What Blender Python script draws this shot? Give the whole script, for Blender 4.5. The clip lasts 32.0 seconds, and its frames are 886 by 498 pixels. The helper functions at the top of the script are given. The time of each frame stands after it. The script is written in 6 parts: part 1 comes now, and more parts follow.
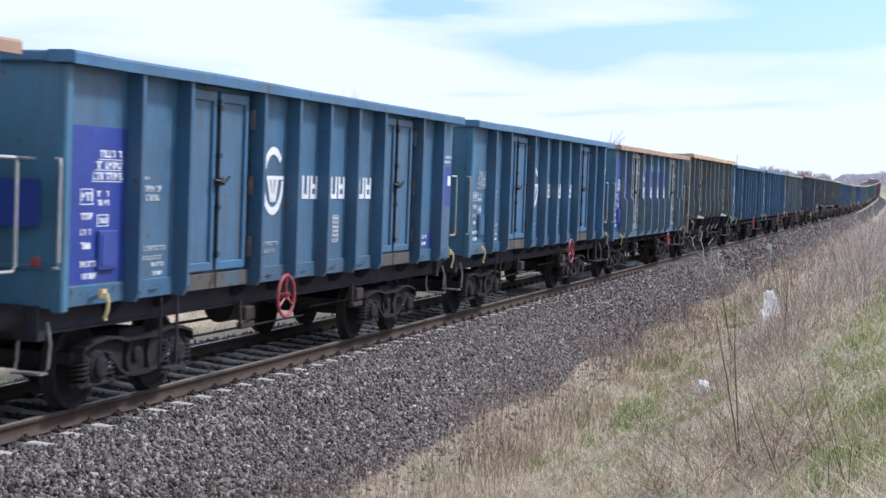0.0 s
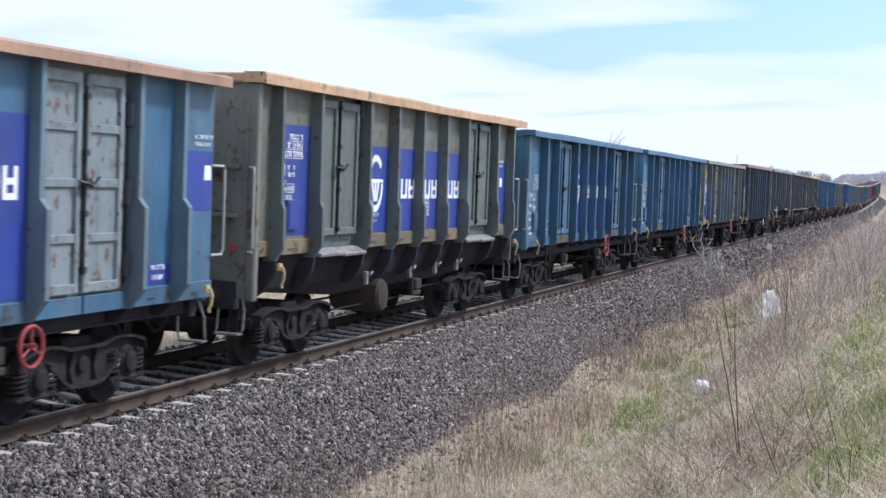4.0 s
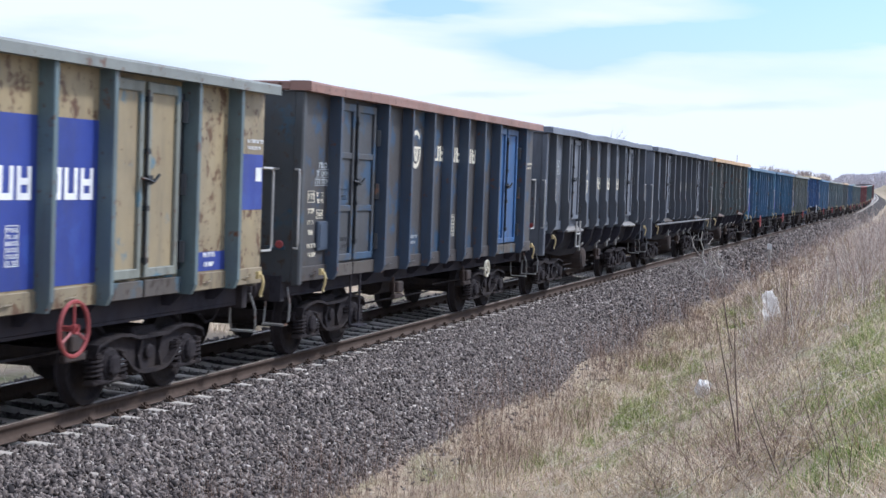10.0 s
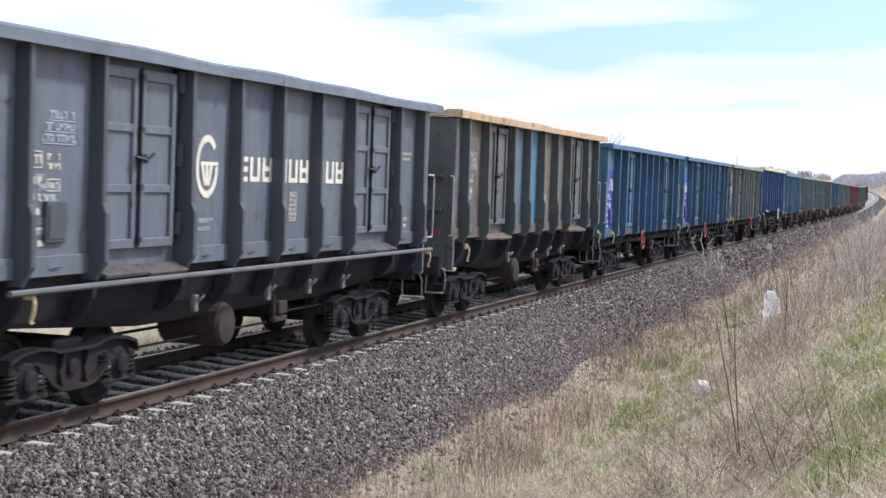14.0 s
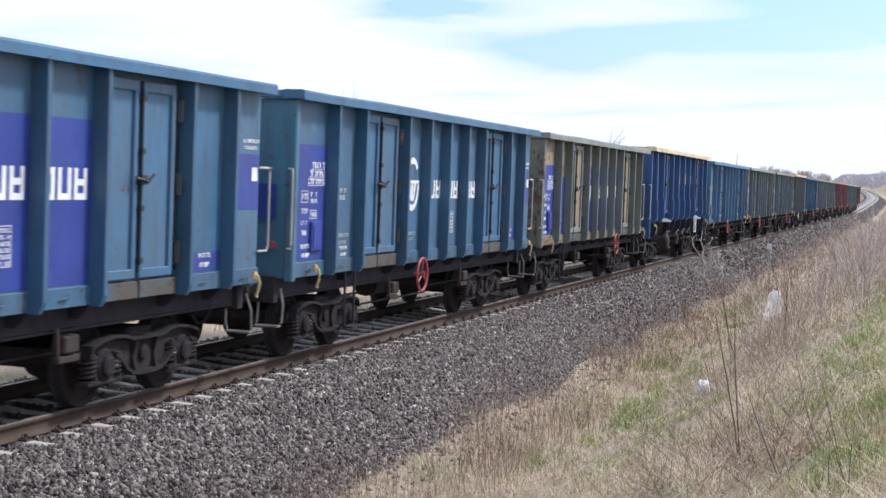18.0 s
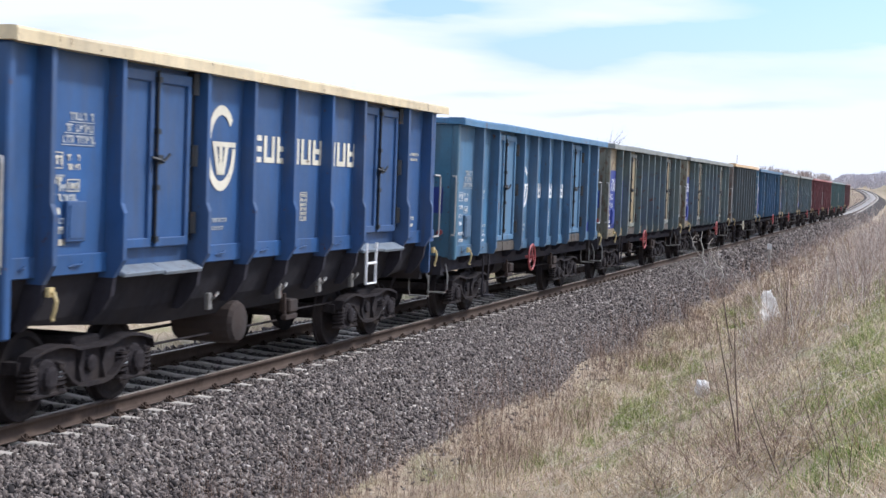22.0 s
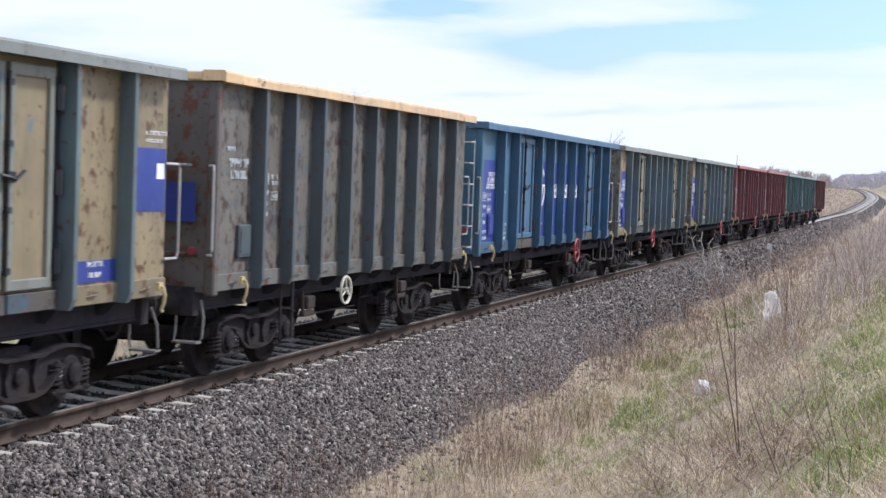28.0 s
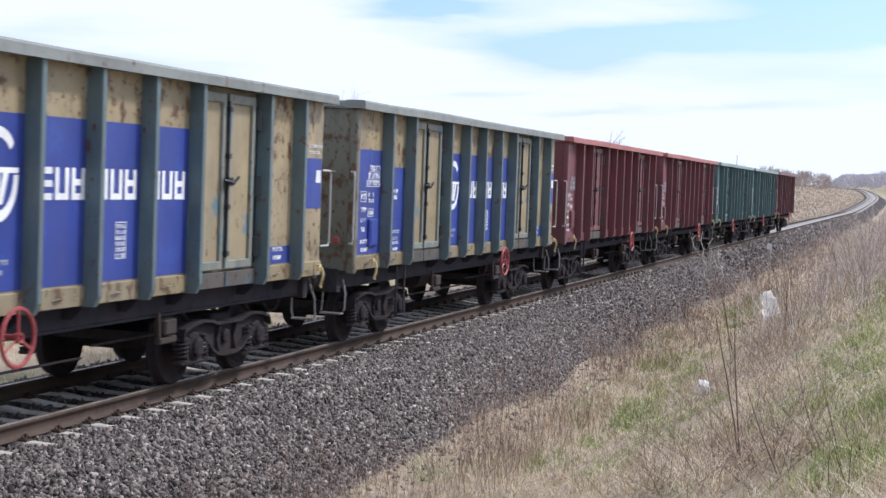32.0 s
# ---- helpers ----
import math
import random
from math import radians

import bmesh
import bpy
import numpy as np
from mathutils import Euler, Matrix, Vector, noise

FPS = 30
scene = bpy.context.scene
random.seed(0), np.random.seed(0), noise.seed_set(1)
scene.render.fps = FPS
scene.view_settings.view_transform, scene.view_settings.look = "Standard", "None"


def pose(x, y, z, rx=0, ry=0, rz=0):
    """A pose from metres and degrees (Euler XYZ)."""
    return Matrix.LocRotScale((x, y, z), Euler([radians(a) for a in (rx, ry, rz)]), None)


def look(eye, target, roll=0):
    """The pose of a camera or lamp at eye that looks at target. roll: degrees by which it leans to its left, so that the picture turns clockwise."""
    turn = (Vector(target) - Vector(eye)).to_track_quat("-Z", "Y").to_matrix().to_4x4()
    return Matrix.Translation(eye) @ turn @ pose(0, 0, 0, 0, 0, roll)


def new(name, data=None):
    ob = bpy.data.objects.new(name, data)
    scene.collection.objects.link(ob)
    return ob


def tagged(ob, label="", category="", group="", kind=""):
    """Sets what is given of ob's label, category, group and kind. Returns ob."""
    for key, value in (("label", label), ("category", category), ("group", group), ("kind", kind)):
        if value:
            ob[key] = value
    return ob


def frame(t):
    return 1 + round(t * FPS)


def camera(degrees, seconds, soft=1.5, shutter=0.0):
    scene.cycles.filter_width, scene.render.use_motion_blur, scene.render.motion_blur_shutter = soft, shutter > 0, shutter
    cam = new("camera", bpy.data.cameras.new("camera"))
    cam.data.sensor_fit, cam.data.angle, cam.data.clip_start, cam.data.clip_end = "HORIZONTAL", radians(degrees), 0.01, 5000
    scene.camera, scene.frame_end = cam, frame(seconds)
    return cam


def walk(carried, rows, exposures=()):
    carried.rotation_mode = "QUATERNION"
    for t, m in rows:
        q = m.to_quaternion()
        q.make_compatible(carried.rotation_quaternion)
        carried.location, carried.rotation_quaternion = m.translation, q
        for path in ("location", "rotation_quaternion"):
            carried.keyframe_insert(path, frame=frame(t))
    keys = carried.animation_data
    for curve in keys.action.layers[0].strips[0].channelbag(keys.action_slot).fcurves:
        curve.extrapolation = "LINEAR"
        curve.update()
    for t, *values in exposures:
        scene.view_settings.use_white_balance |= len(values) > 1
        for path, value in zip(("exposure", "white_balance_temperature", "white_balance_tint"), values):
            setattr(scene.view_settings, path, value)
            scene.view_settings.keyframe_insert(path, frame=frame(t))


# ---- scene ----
cam = camera(32.063, 32.0, soft=1.5, shutter=0.2)
EYE = Vector((9.2, 0.0, 2.563))
walk(cam, [(0.0, look(EYE, (3.35653, 19.10588, 1.65735), 2.1)), (32.0, look(EYE, (3.35653, 19.10588, 1.65735), 2.1))],
     exposures=[(0.0, -0.06, 5520, 13), (12.2, -0.06, 5520, 13), (14.0, 0.04, 5760, 13), (18.0, 0.0, 5780, 13), (23.0, -0.03, 5780, 13), (28.0, -0.06, 5760, 13), (32.0, -0.06, 5760, 13)])

# ---- daylight: thin bright cloud, hazy sun ahead and to the right ----
SUN_EL, SUN_AZ = radians(47), radians(55)          # azimuth from +y towards +x
world = bpy.data.worlds.new("sky")
scene.world = world
world.use_nodes = True
wn, wl = world.node_tree.nodes, world.node_tree.links
wn.clear()
w_out = wn.new("ShaderNodeOutputWorld")
w_bg = wn.new("ShaderNodeBackground")
w_sky = wn.new("ShaderNodeTexSky")
w_sky.sky_type = "NISHITA"
w_sky.sun_disc = False
w_sky.sun_elevation, w_sky.sun_rotation = SUN_EL, SUN_AZ
w_sky.dust_density = 1.5
w_co = wn.new("ShaderNodeTexCoord")
w_map = wn.new("ShaderNodeMapping")
w_map.inputs["Scale"].default_value = (2.2, 2.2, 14.0)
w_map.inputs["Location"].default_value = (-0.10, 0.2, 0.1)
w_noise = wn.new("ShaderNodeTexNoise")
w_noise.inputs["Scale"].default_value = 1.7
w_noise.inputs["Detail"].default_value = 5.0
w_noise.inputs["Roughness"].default_value = 0.5
w_ramp = wn.new("ShaderNodeValToRGB")
w_ramp.color_ramp.elements[0].position, w_ramp.color_ramp.elements[1].position = 0.34, 0.64
w_mix = wn.new("ShaderNodeMix")
w_mix.data_type = "RGBA"
w_mix.inputs[7].default_value = (8.1, 8.25, 8.6, 1)
wl.new(w_co.outputs["Generated"], w_map.inputs["Vector"])
wl.new(w_map.outputs["Vector"], w_noise.inputs["Vector"])
w_sep = wn.new("ShaderNodeSeparateXYZ")
wl.new(w_co.outputs["Generated"], w_sep.inputs[0])
w_low = wn.new("ShaderNodeMapRange")               # haze thickens the cloud towards the horizon
w_low.inputs["From Min"].default_value, w_low.inputs["From Max"].default_value = 0.0, 0.10
w_low.inputs["To Min"].default_value, w_low.inputs["To Max"].default_value = 0.22, -0.01
wl.new(w_sep.outputs["Z"], w_low.inputs["Value"])
w_sum = wn.new("ShaderNodeMath")
w_sum.operation = "ADD"
wl.new(w_noise.outputs["Fac"], w_sum.inputs[0])
wl.new(w_low.outputs[0], w_sum.inputs[1])
w_west = wn.new("ShaderNodeMapRange")              # the cloud is denser towards the left of the line
w_west.inputs["From Min"].default_value, w_west.inputs["From Max"].default_value = -0.5, -0.05
w_west.inputs["To Min"].default_value, w_west.inputs["To Max"].default_value = 0.17, 0.06
wl.new(w_sep.outputs["X"], w_west.inputs["Value"])
w_all = wn.new("ShaderNodeMath")
w_all.operation = "ADD"
wl.new(w_sum.outputs[0], w_all.inputs[0])
wl.new(w_west.outputs[0], w_all.inputs[1])
GAPS = [(-0.0900, 0.1000, 0.1650, 0.0092, 0.036, 0.55),
        (-0.0300, 0.1180, 0.0900, 0.0110, 0.024, 0.53),
        (-0.2227, 0.0824, 0.0487, 0.0111, 0.032, 0.40),
        (-0.3197, 0.1147, 0.0475, 0.0061, 0.022, 0.40),
        (-0.1002, 0.0545, 0.0420, 0.0043, 0.041, 0.19),
        (-0.1948, 0.0488, 0.0553, 0.0044, 0.042, 0.25),
        (-0.2797, 0.0575, 0.0465, 0.0038, 0.038, 0.16)]      # blue gaps in the cloud: way, height, half sizes, slope, depth


def w_math(op, a, b=0.0):
    m = wn.new("ShaderNodeMath")
    m.operation = op
    for slot, value in enumerate((a, b)):
        if isinstance(value, (int, float)):
            m.inputs[slot].default_value = value
        else:
            wl.new(value, m.inputs[slot])
    return m.outputs[0]


w_fray = wn.new("ShaderNodeTexNoise")
w_fray.inputs["Scale"].default_value, w_fray.inputs["Detail"].default_value = 7.0, 5.0
wl.new(w_map.outputs["Vector"], w_fray.inputs["Vector"])
w_side = w_math("DIVIDE", w_sep.outputs["X"], w_sep.outputs["Y"])
w_high = w_math("ADD", w_math("DIVIDE", w_sep.outputs["Z"], w_sep.outputs["Y"]), w_math("MULTIPLY", w_math("SUBTRACT", w_fray.outputs["Fac"], 0.5), 0.018))
w_cloud = w_all.outputs[0]
for ga, ge, gra, gre, gs, gk in GAPS:
    across = w_math("SUBTRACT", w_side, ga)
    over = w_math("SUBTRACT", w_math("SUBTRACT", w_high, ge), w_math("MULTIPLY", across, gs))
    far_off = w_math("ADD", w_math("POWER", w_math("ABSOLUTE", w_math("DIVIDE", across, gra)), 2.0), w_math("POWER", w_math("ABSOLUTE", w_math("DIVIDE", over, gre)), 2.0))
    w_cloud = w_math("SUBTRACT", w_cloud, w_math("MULTIPLY", w_math("POWER", 2.718, w_math("MULTIPLY", far_off, -1.0)), gk))
wl.new(w_cloud, w_ramp.inputs["Fac"])
wl.new(w_ramp.outputs["Color"], w_mix.inputs[0])
w_gap = wn.new("ShaderNodeMix")
w_gap.data_type, w_gap.blend_type = "RGBA", "MULTIPLY"
w_gap.inputs[0].default_value = 1.0
w_gap.inputs[7].default_value = (1.22, 1.34, 1.42, 1)
wl.new(w_sky.outputs["Color"], w_gap.inputs[6])
wl.new(w_gap.outputs[2], w_mix.inputs[6])
wl.new(w_mix.outputs[2], w_bg.inputs["Color"])
w_bg.inputs["Strength"].default_value = 0.13
wl.new(w_bg.outputs[0], w_out.inputs["Surface"])

sun = new("sun", bpy.data.lights.new("sun", "SUN"))
sun.data.energy, sun.data.angle, sun.data.color = 3.6, radians(7.0), (1.0, 0.93, 0.82)
sun_way = Vector((math.sin(SUN_AZ) * math.cos(SUN_EL), math.cos(SUN_AZ) * math.cos(SUN_EL), math.sin(SUN_EL)))
sun.matrix_world = look(sun_way * 200, (0, 0, 0))


# ---- the line: straight, then climbing and bending left far off ----
def smooth(u):
    u = np.clip(u, 0, 1)
    return u * u * (3 - 2 * u)


def track_x(s):
    d = np.maximum(np.asarray(s, float) - 335.0, 0.0)
    return -d * d / (2 * 1000.0)


def track_z(s):
    s = np.asarray(s, float)
    over = np.maximum(s - 437.0, 0.0)
    return 3.8 * (np.clip(s - 215.0, 0.0, 222.0) / 222.0) ** 1.5 + 0.0257 * over - 0.0006 * over * over


def track_pose(s):
    e = 4.0
    a = Vector((float(track_x(s - e)), s - e, float(track_z(s - e))))
    b = Vector((float(track_x(s + e)), s + e, float(track_z(s + e))))
    d = (b - a).normalized()
    right = d.cross(Vector((0, 0, 1))).normalized()
    up = right.cross(d)
    m = Matrix((right, d, up)).transposed().to_4x4()
    m.translation = (a + b) / 2
    return m


# ---- materials ----
def nodes_of(name):
    m = bpy.data.materials.new(name)
    m.use_nodes = True
    n, l = m.node_tree.nodes, m.node_tree.links
    return m, n, l, n["Principled BSDF"]


def tex(n, l, co, scale, detail=4.0, rough=0.55, stretch=(1, 1, 1)):
    mp = n.new("ShaderNodeMapping")
    mp.inputs["Scale"].default_value = stretch
    l.new(co, mp.inputs["Vector"])
    t = n.new("ShaderNodeTexNoise")
    t.inputs["Scale"].default_value, t.inputs["Detail"].default_value, t.inputs["Roughness"].default_value = scale, detail, rough
    l.new(mp.outputs["Vector"], t.inputs["Vector"])
    return t.outputs["Fac"]


def ramp(n, l, fac, a, b, ca=(0, 0, 0, 1), cb=(1, 1, 1, 1)):
    r = n.new("ShaderNodeValToRGB")
    r.color_ramp.elements[0].position, r.color_ramp.elements[1].position = a, b
    r.color_ramp.elements[0].color, r.color_ramp.elements[1].color = ca, cb
    l.new(fac, r.inputs["Fac"])
    return r.outputs["Color"]


def mix(n, l, fac, a, b, blend="MIX"):
    m = n.new("ShaderNodeMix")
    m.data_type, m.blend_type = "RGBA", blend
    for value, slot in ((fac, 0), (a, 6), (b, 7)):
        if isinstance(value, (int, float)):
            m.inputs[slot].default_value = value
        elif isinstance(value, tuple):
            m.inputs[slot].default_value = (*value[:3], 1)
        else:
            l.new(value, m.inputs[slot])
    return m.outputs[2]


def bump(n, l, bsdf, height, strength, distance):
    b = n.new("ShaderNodeBump")
    b.inputs["Strength"].default_value, b.inputs["Distance"].default_value = strength, distance
    l.new(height, b.inputs["Height"])
    l.new(b.outputs["Normal"], bsdf.inputs["Normal"])


def shade(c, k):
    return tuple(v * k for v in c)


PAINT = {}


def paint(col, rust=0.1, rust_col=(0.13, 0.055, 0.03), patch=None, patch_amount=0.0, rough=0.45, dirt=0.6):
    """Weathered wagon paint: faded areas, vertical dirt runs, rust spots, faint dents."""
    key = (col, rust, rust_col, patch, patch_amount, rough, dirt)
    if key in PAINT:
        return PAINT[key]
    m, n, l, p = nodes_of("wagon_paint")
    co = n.new("ShaderNodeTexCoord").outputs["Object"]
    rnd = n.new("ShaderNodeObjectInfo")
    add = n.new("ShaderNodeVectorMath")
    add.operation = "MULTIPLY_ADD"
    add.inputs[1].default_value = (1, 1, 1)
    l.new(co, add.inputs[0])
    sc = n.new("ShaderNodeVectorMath")
    sc.operation = "SCALE"
    sc.inputs[0].default_value = (13.0, 29.0, 7.0)
    l.new(rnd.outputs["Random"], sc.inputs["Scale"])
    l.new(sc.outputs[0], add.inputs[2])
    co = add.outputs[0]
    big = tex(n, l, co, 0.9, 6.0, 0.68)
    fine = tex(n, l, co, 22.0, 4.0, 0.65)
    runs = tex(n, l, co, 2.2, 5.0, 0.62, (2.4, 2.4, 0.4))
    grey = sum(col) / 3
    dull = tuple(0.62 * v + 0.38 * grey for v in col)
    c = mix(n, l, ramp(n, l, big, 0.33, 0.67), shade(col, 0.88), shade(col, 1.42))
    c = mix(n, l, ramp(n, l, tex(n, l, co, 0.7, 5.0, 0.6, (1, 1, 0.7)), 0.36, 0.62, (0, 0, 0, 1), (dirt * 1.1,) * 3 + (1,)), c, shade(dull, 1.2))
    if patch:
        c = mix(n, l, ramp(n, l, tex(n, l, co, 1.7, 5.0, 0.6), 0.62 - patch_amount * 0.3, 0.68 - patch_amount * 0.3), c, patch)
    c = mix(n, l, ramp(n, l, runs, 0.48, 0.78, (0, 0, 0, 1), (dirt, dirt, dirt, 1)), c, (0.075, 0.07, 0.066))
    if rust > 0:
        spots = tex(n, l, co, 5.5, 6.0, 0.64, (1, 1, 0.8))
        lo = 0.66 - rust * 0.33
        c = mix(n, l, ramp(n, l, spots, lo, lo + 0.07), c, rust_col)
        flecks = tex(n, l, co, 16.0, 3.0, 0.55, (1, 1, 0.6))
        c = mix(n, l, ramp(n, l, flecks, 0.70 - rust * 0.2, 0.74 - rust * 0.2), c, shade(rust_col, 0.75))
    c = mix(n, l, 0.2, c, ramp(n, l, fine, 0.25, 0.75, (0.5, 0.5, 0.5, 1), (1.0, 1.0, 1.0, 1)), "MULTIPLY")
    l.new(c, p.inputs["Base Color"])
    rr = n.new("ShaderNodeMapRange")
    rr.inputs["To Min"].default_value, rr.inputs["To Max"].default_value = rough - 0.1, rough + 0.2
    l.new(fine, rr.inputs["Value"])
    l.new(rr.outputs[0], p.inputs["Roughness"])
    p.inputs["Specular IOR Level"].default_value = 0.5
    bump(n, l, p, tex(n, l, co, 1.6, 1.5, 0.5, (1, 1, 0.6)), 0.5, 0.09)
    PAINT[key] = m
    return m


def simple(name, col, rough=0.7, metal=0.0, var=0.3, scale=9.0, second=None, bump_amount=0.2, dist=0.01):
    m, n, l, p = nodes_of(name)
    co = n.new("ShaderNodeTexCoord").outputs["Object"]
    a = tex(n, l, co, scale, 6.0, 0.65)
    b = tex(n, l, co, scale * 0.17, 3.0, 0.5)
    c = mix(n, l, ramp(n, l, a, 0.28, 0.72), shade(col, 1 - var), shade(col, 1 + var))
    c = mix(n, l, ramp(n, l, b, 0.42, 0.66), c, second or shade(col, 1 - var * 0.7))
    l.new(c, p.inputs["Base Color"])
    p.inputs["Roughness"].default_value, p.inputs["Metallic"].default_value = rough, metal
    p.inputs["Specular IOR Level"].default_value = 0.15 if rough > 0.6 else 0.5
    if bump_amount:
        bump(n, l, p, a, bump_amount, dist)
    return m


def pieces_mat(name, cols, rough=0.9, island=True, grain=30.0):
    """Colour by piece, picked along a ramp, with a little grain."""
    m, n, l, p = nodes_of(name)
    src = n.new("ShaderNodeNewGeometry").outputs["Random Per Island"] if island else n.new("ShaderNodeObjectInfo").outputs["Random"]
    r = n.new("ShaderNodeValToRGB")
    while len(r.color_ramp.elements) < len(cols):
        r.color_ramp.elements.new(0.5)
    for i, (el, c) in enumerate(zip(r.color_ramp.elements, cols)):
        el.position, el.color = i / (len(cols) - 1), (*c, 1)
    l.new(src, r.inputs["Fac"])
    co = n.new("ShaderNodeTexCoord").outputs["Object"]
    g = tex(n, l, co, grain, 3.0, 0.6)
    c = mix(n, l, 0.5, r.outputs["Color"], ramp(n, l, g, 0.3, 0.7, (0.5, 0.5, 0.5, 1)), "MULTIPLY")
    l.new(c, p.inputs["Base Color"])
    p.inputs["Roughness"].default_value = rough
    p.inputs["Specular IOR Level"].default_value = 0.2
    return m


BLUE, GREY, TAN = (0.045, 0.127, 0.228), (0.125, 0.142, 0.175), (0.275, 0.218, 0.122)
MAT = {
    "sticker": paint((0.024, 0.046, 0.255), 0.0, patch=(0.04, 0.075, 0.33), patch_amount=0.12, dirt=0.25),
    "white": paint((0.72, 0.73, 0.74), 0.0, dirt=0.1, rough=0.6),
    "cream": paint((0.66, 0.62, 0.50), 0.03, dirt=0.2, rough=0.6),
    "faint": paint((0.42, 0.45, 0.47), 0.0, dirt=0.2, rough=0.65),
    "yellow": paint((0.52, 0.41, 0.19), 0.12, dirt=0.3),
    "red": paint((0.33, 0.058, 0.06), 0.03, dirt=0.2),
    "steel": simple("bare_steel_grey", (0.5, 0.49, 0.47), 0.5, 0.3, 0.25),
    "black": simple("grimy_running_gear", (0.031, 0.027, 0.03), 0.85, 0.0, 0.45, 14.0, (0.044, 0.036, 0.034)),
    "under": simple("dark_underframe", (0.04, 0.038, 0.046), 0.85, 0.0, 0.35, 8.0, (0.055, 0.046, 0.046)),
    "rail": simple("rusty_rail_steel", (0.08, 0.058, 0.047), 0.8, 0.0, 0.3, 12.0, (0.1, 0.074, 0.06)),
    "railtop": simple("polished_rail_head", (0.40, 0.35, 0.31), 0.42, 0.8, 0.15, 20.0, None, 0.0),
    "concrete": simple("sleeper_concrete", (0.56, 0.52, 0.475), 0.9, 0.0, 0.2, 25.0, (0.43, 0.395, 0.36)),
    "doorsill": paint((0.085, 0.072, 0.062), 0.3, (0.045, 0.032, 0.028), (0.07, 0.115, 0.15), 0.22, 0.75),
}



def thin_plastic(through_it):
    """White film: half the light passes through it."""
    m, n, l, p = nodes_of("thin_white_plastic")
    co = n.new("ShaderNodeTexCoord").outputs["Object"]
    a = tex(n, l, co, 9.0, 4.0, 0.6)
    l.new(mix(n, l, ramp(n, l, a, 0.3, 0.7), (0.93, 0.92, 0.90), (0.98, 0.98, 0.96)), p.inputs["Base Color"])
    p.inputs["Roughness"].default_value = 0.4
    bump(n, l, p, a, 0.4, 0.03)
    t = n.new("ShaderNodeBsdfTranslucent")
    t.inputs["Color"].default_value = (0.97, 0.96, 0.95, 1)
    both = n.new("ShaderNodeMixShader")
    both.inputs[0].default_value = through_it
    l.new(p.outputs[0], both.inputs[1])
    l.new(t.outputs[0], both.inputs[2])
    l.new(both.outputs[0], n["Material Output"].inputs["Surface"])
    return m


MAT["bag"] = thin_plastic(0.68)
MAT["film"] = thin_plastic(0.3)
MAT["chalk"] = simple("chalky_white_paint", (0.86, 0.86, 0.85), 0.8, 0.0, 0.06)
MAT["deep"] = simple("dark_steel", (0.038, 0.036, 0.046), 0.9, 0.0, 0.3, 6.0, (0.05, 0.044, 0.05))
MAT["darkest"] = simple("darkest_steel", (0.028, 0.027, 0.033), 0.9, 0.0, 0.3, 6.0, (0.036, 0.032, 0.035))
MAT["tank"] = simple("dull_brown_tank", (0.05, 0.044, 0.043), 0.75, 0.0, 0.3, 6.0, (0.07, 0.052, 0.046))


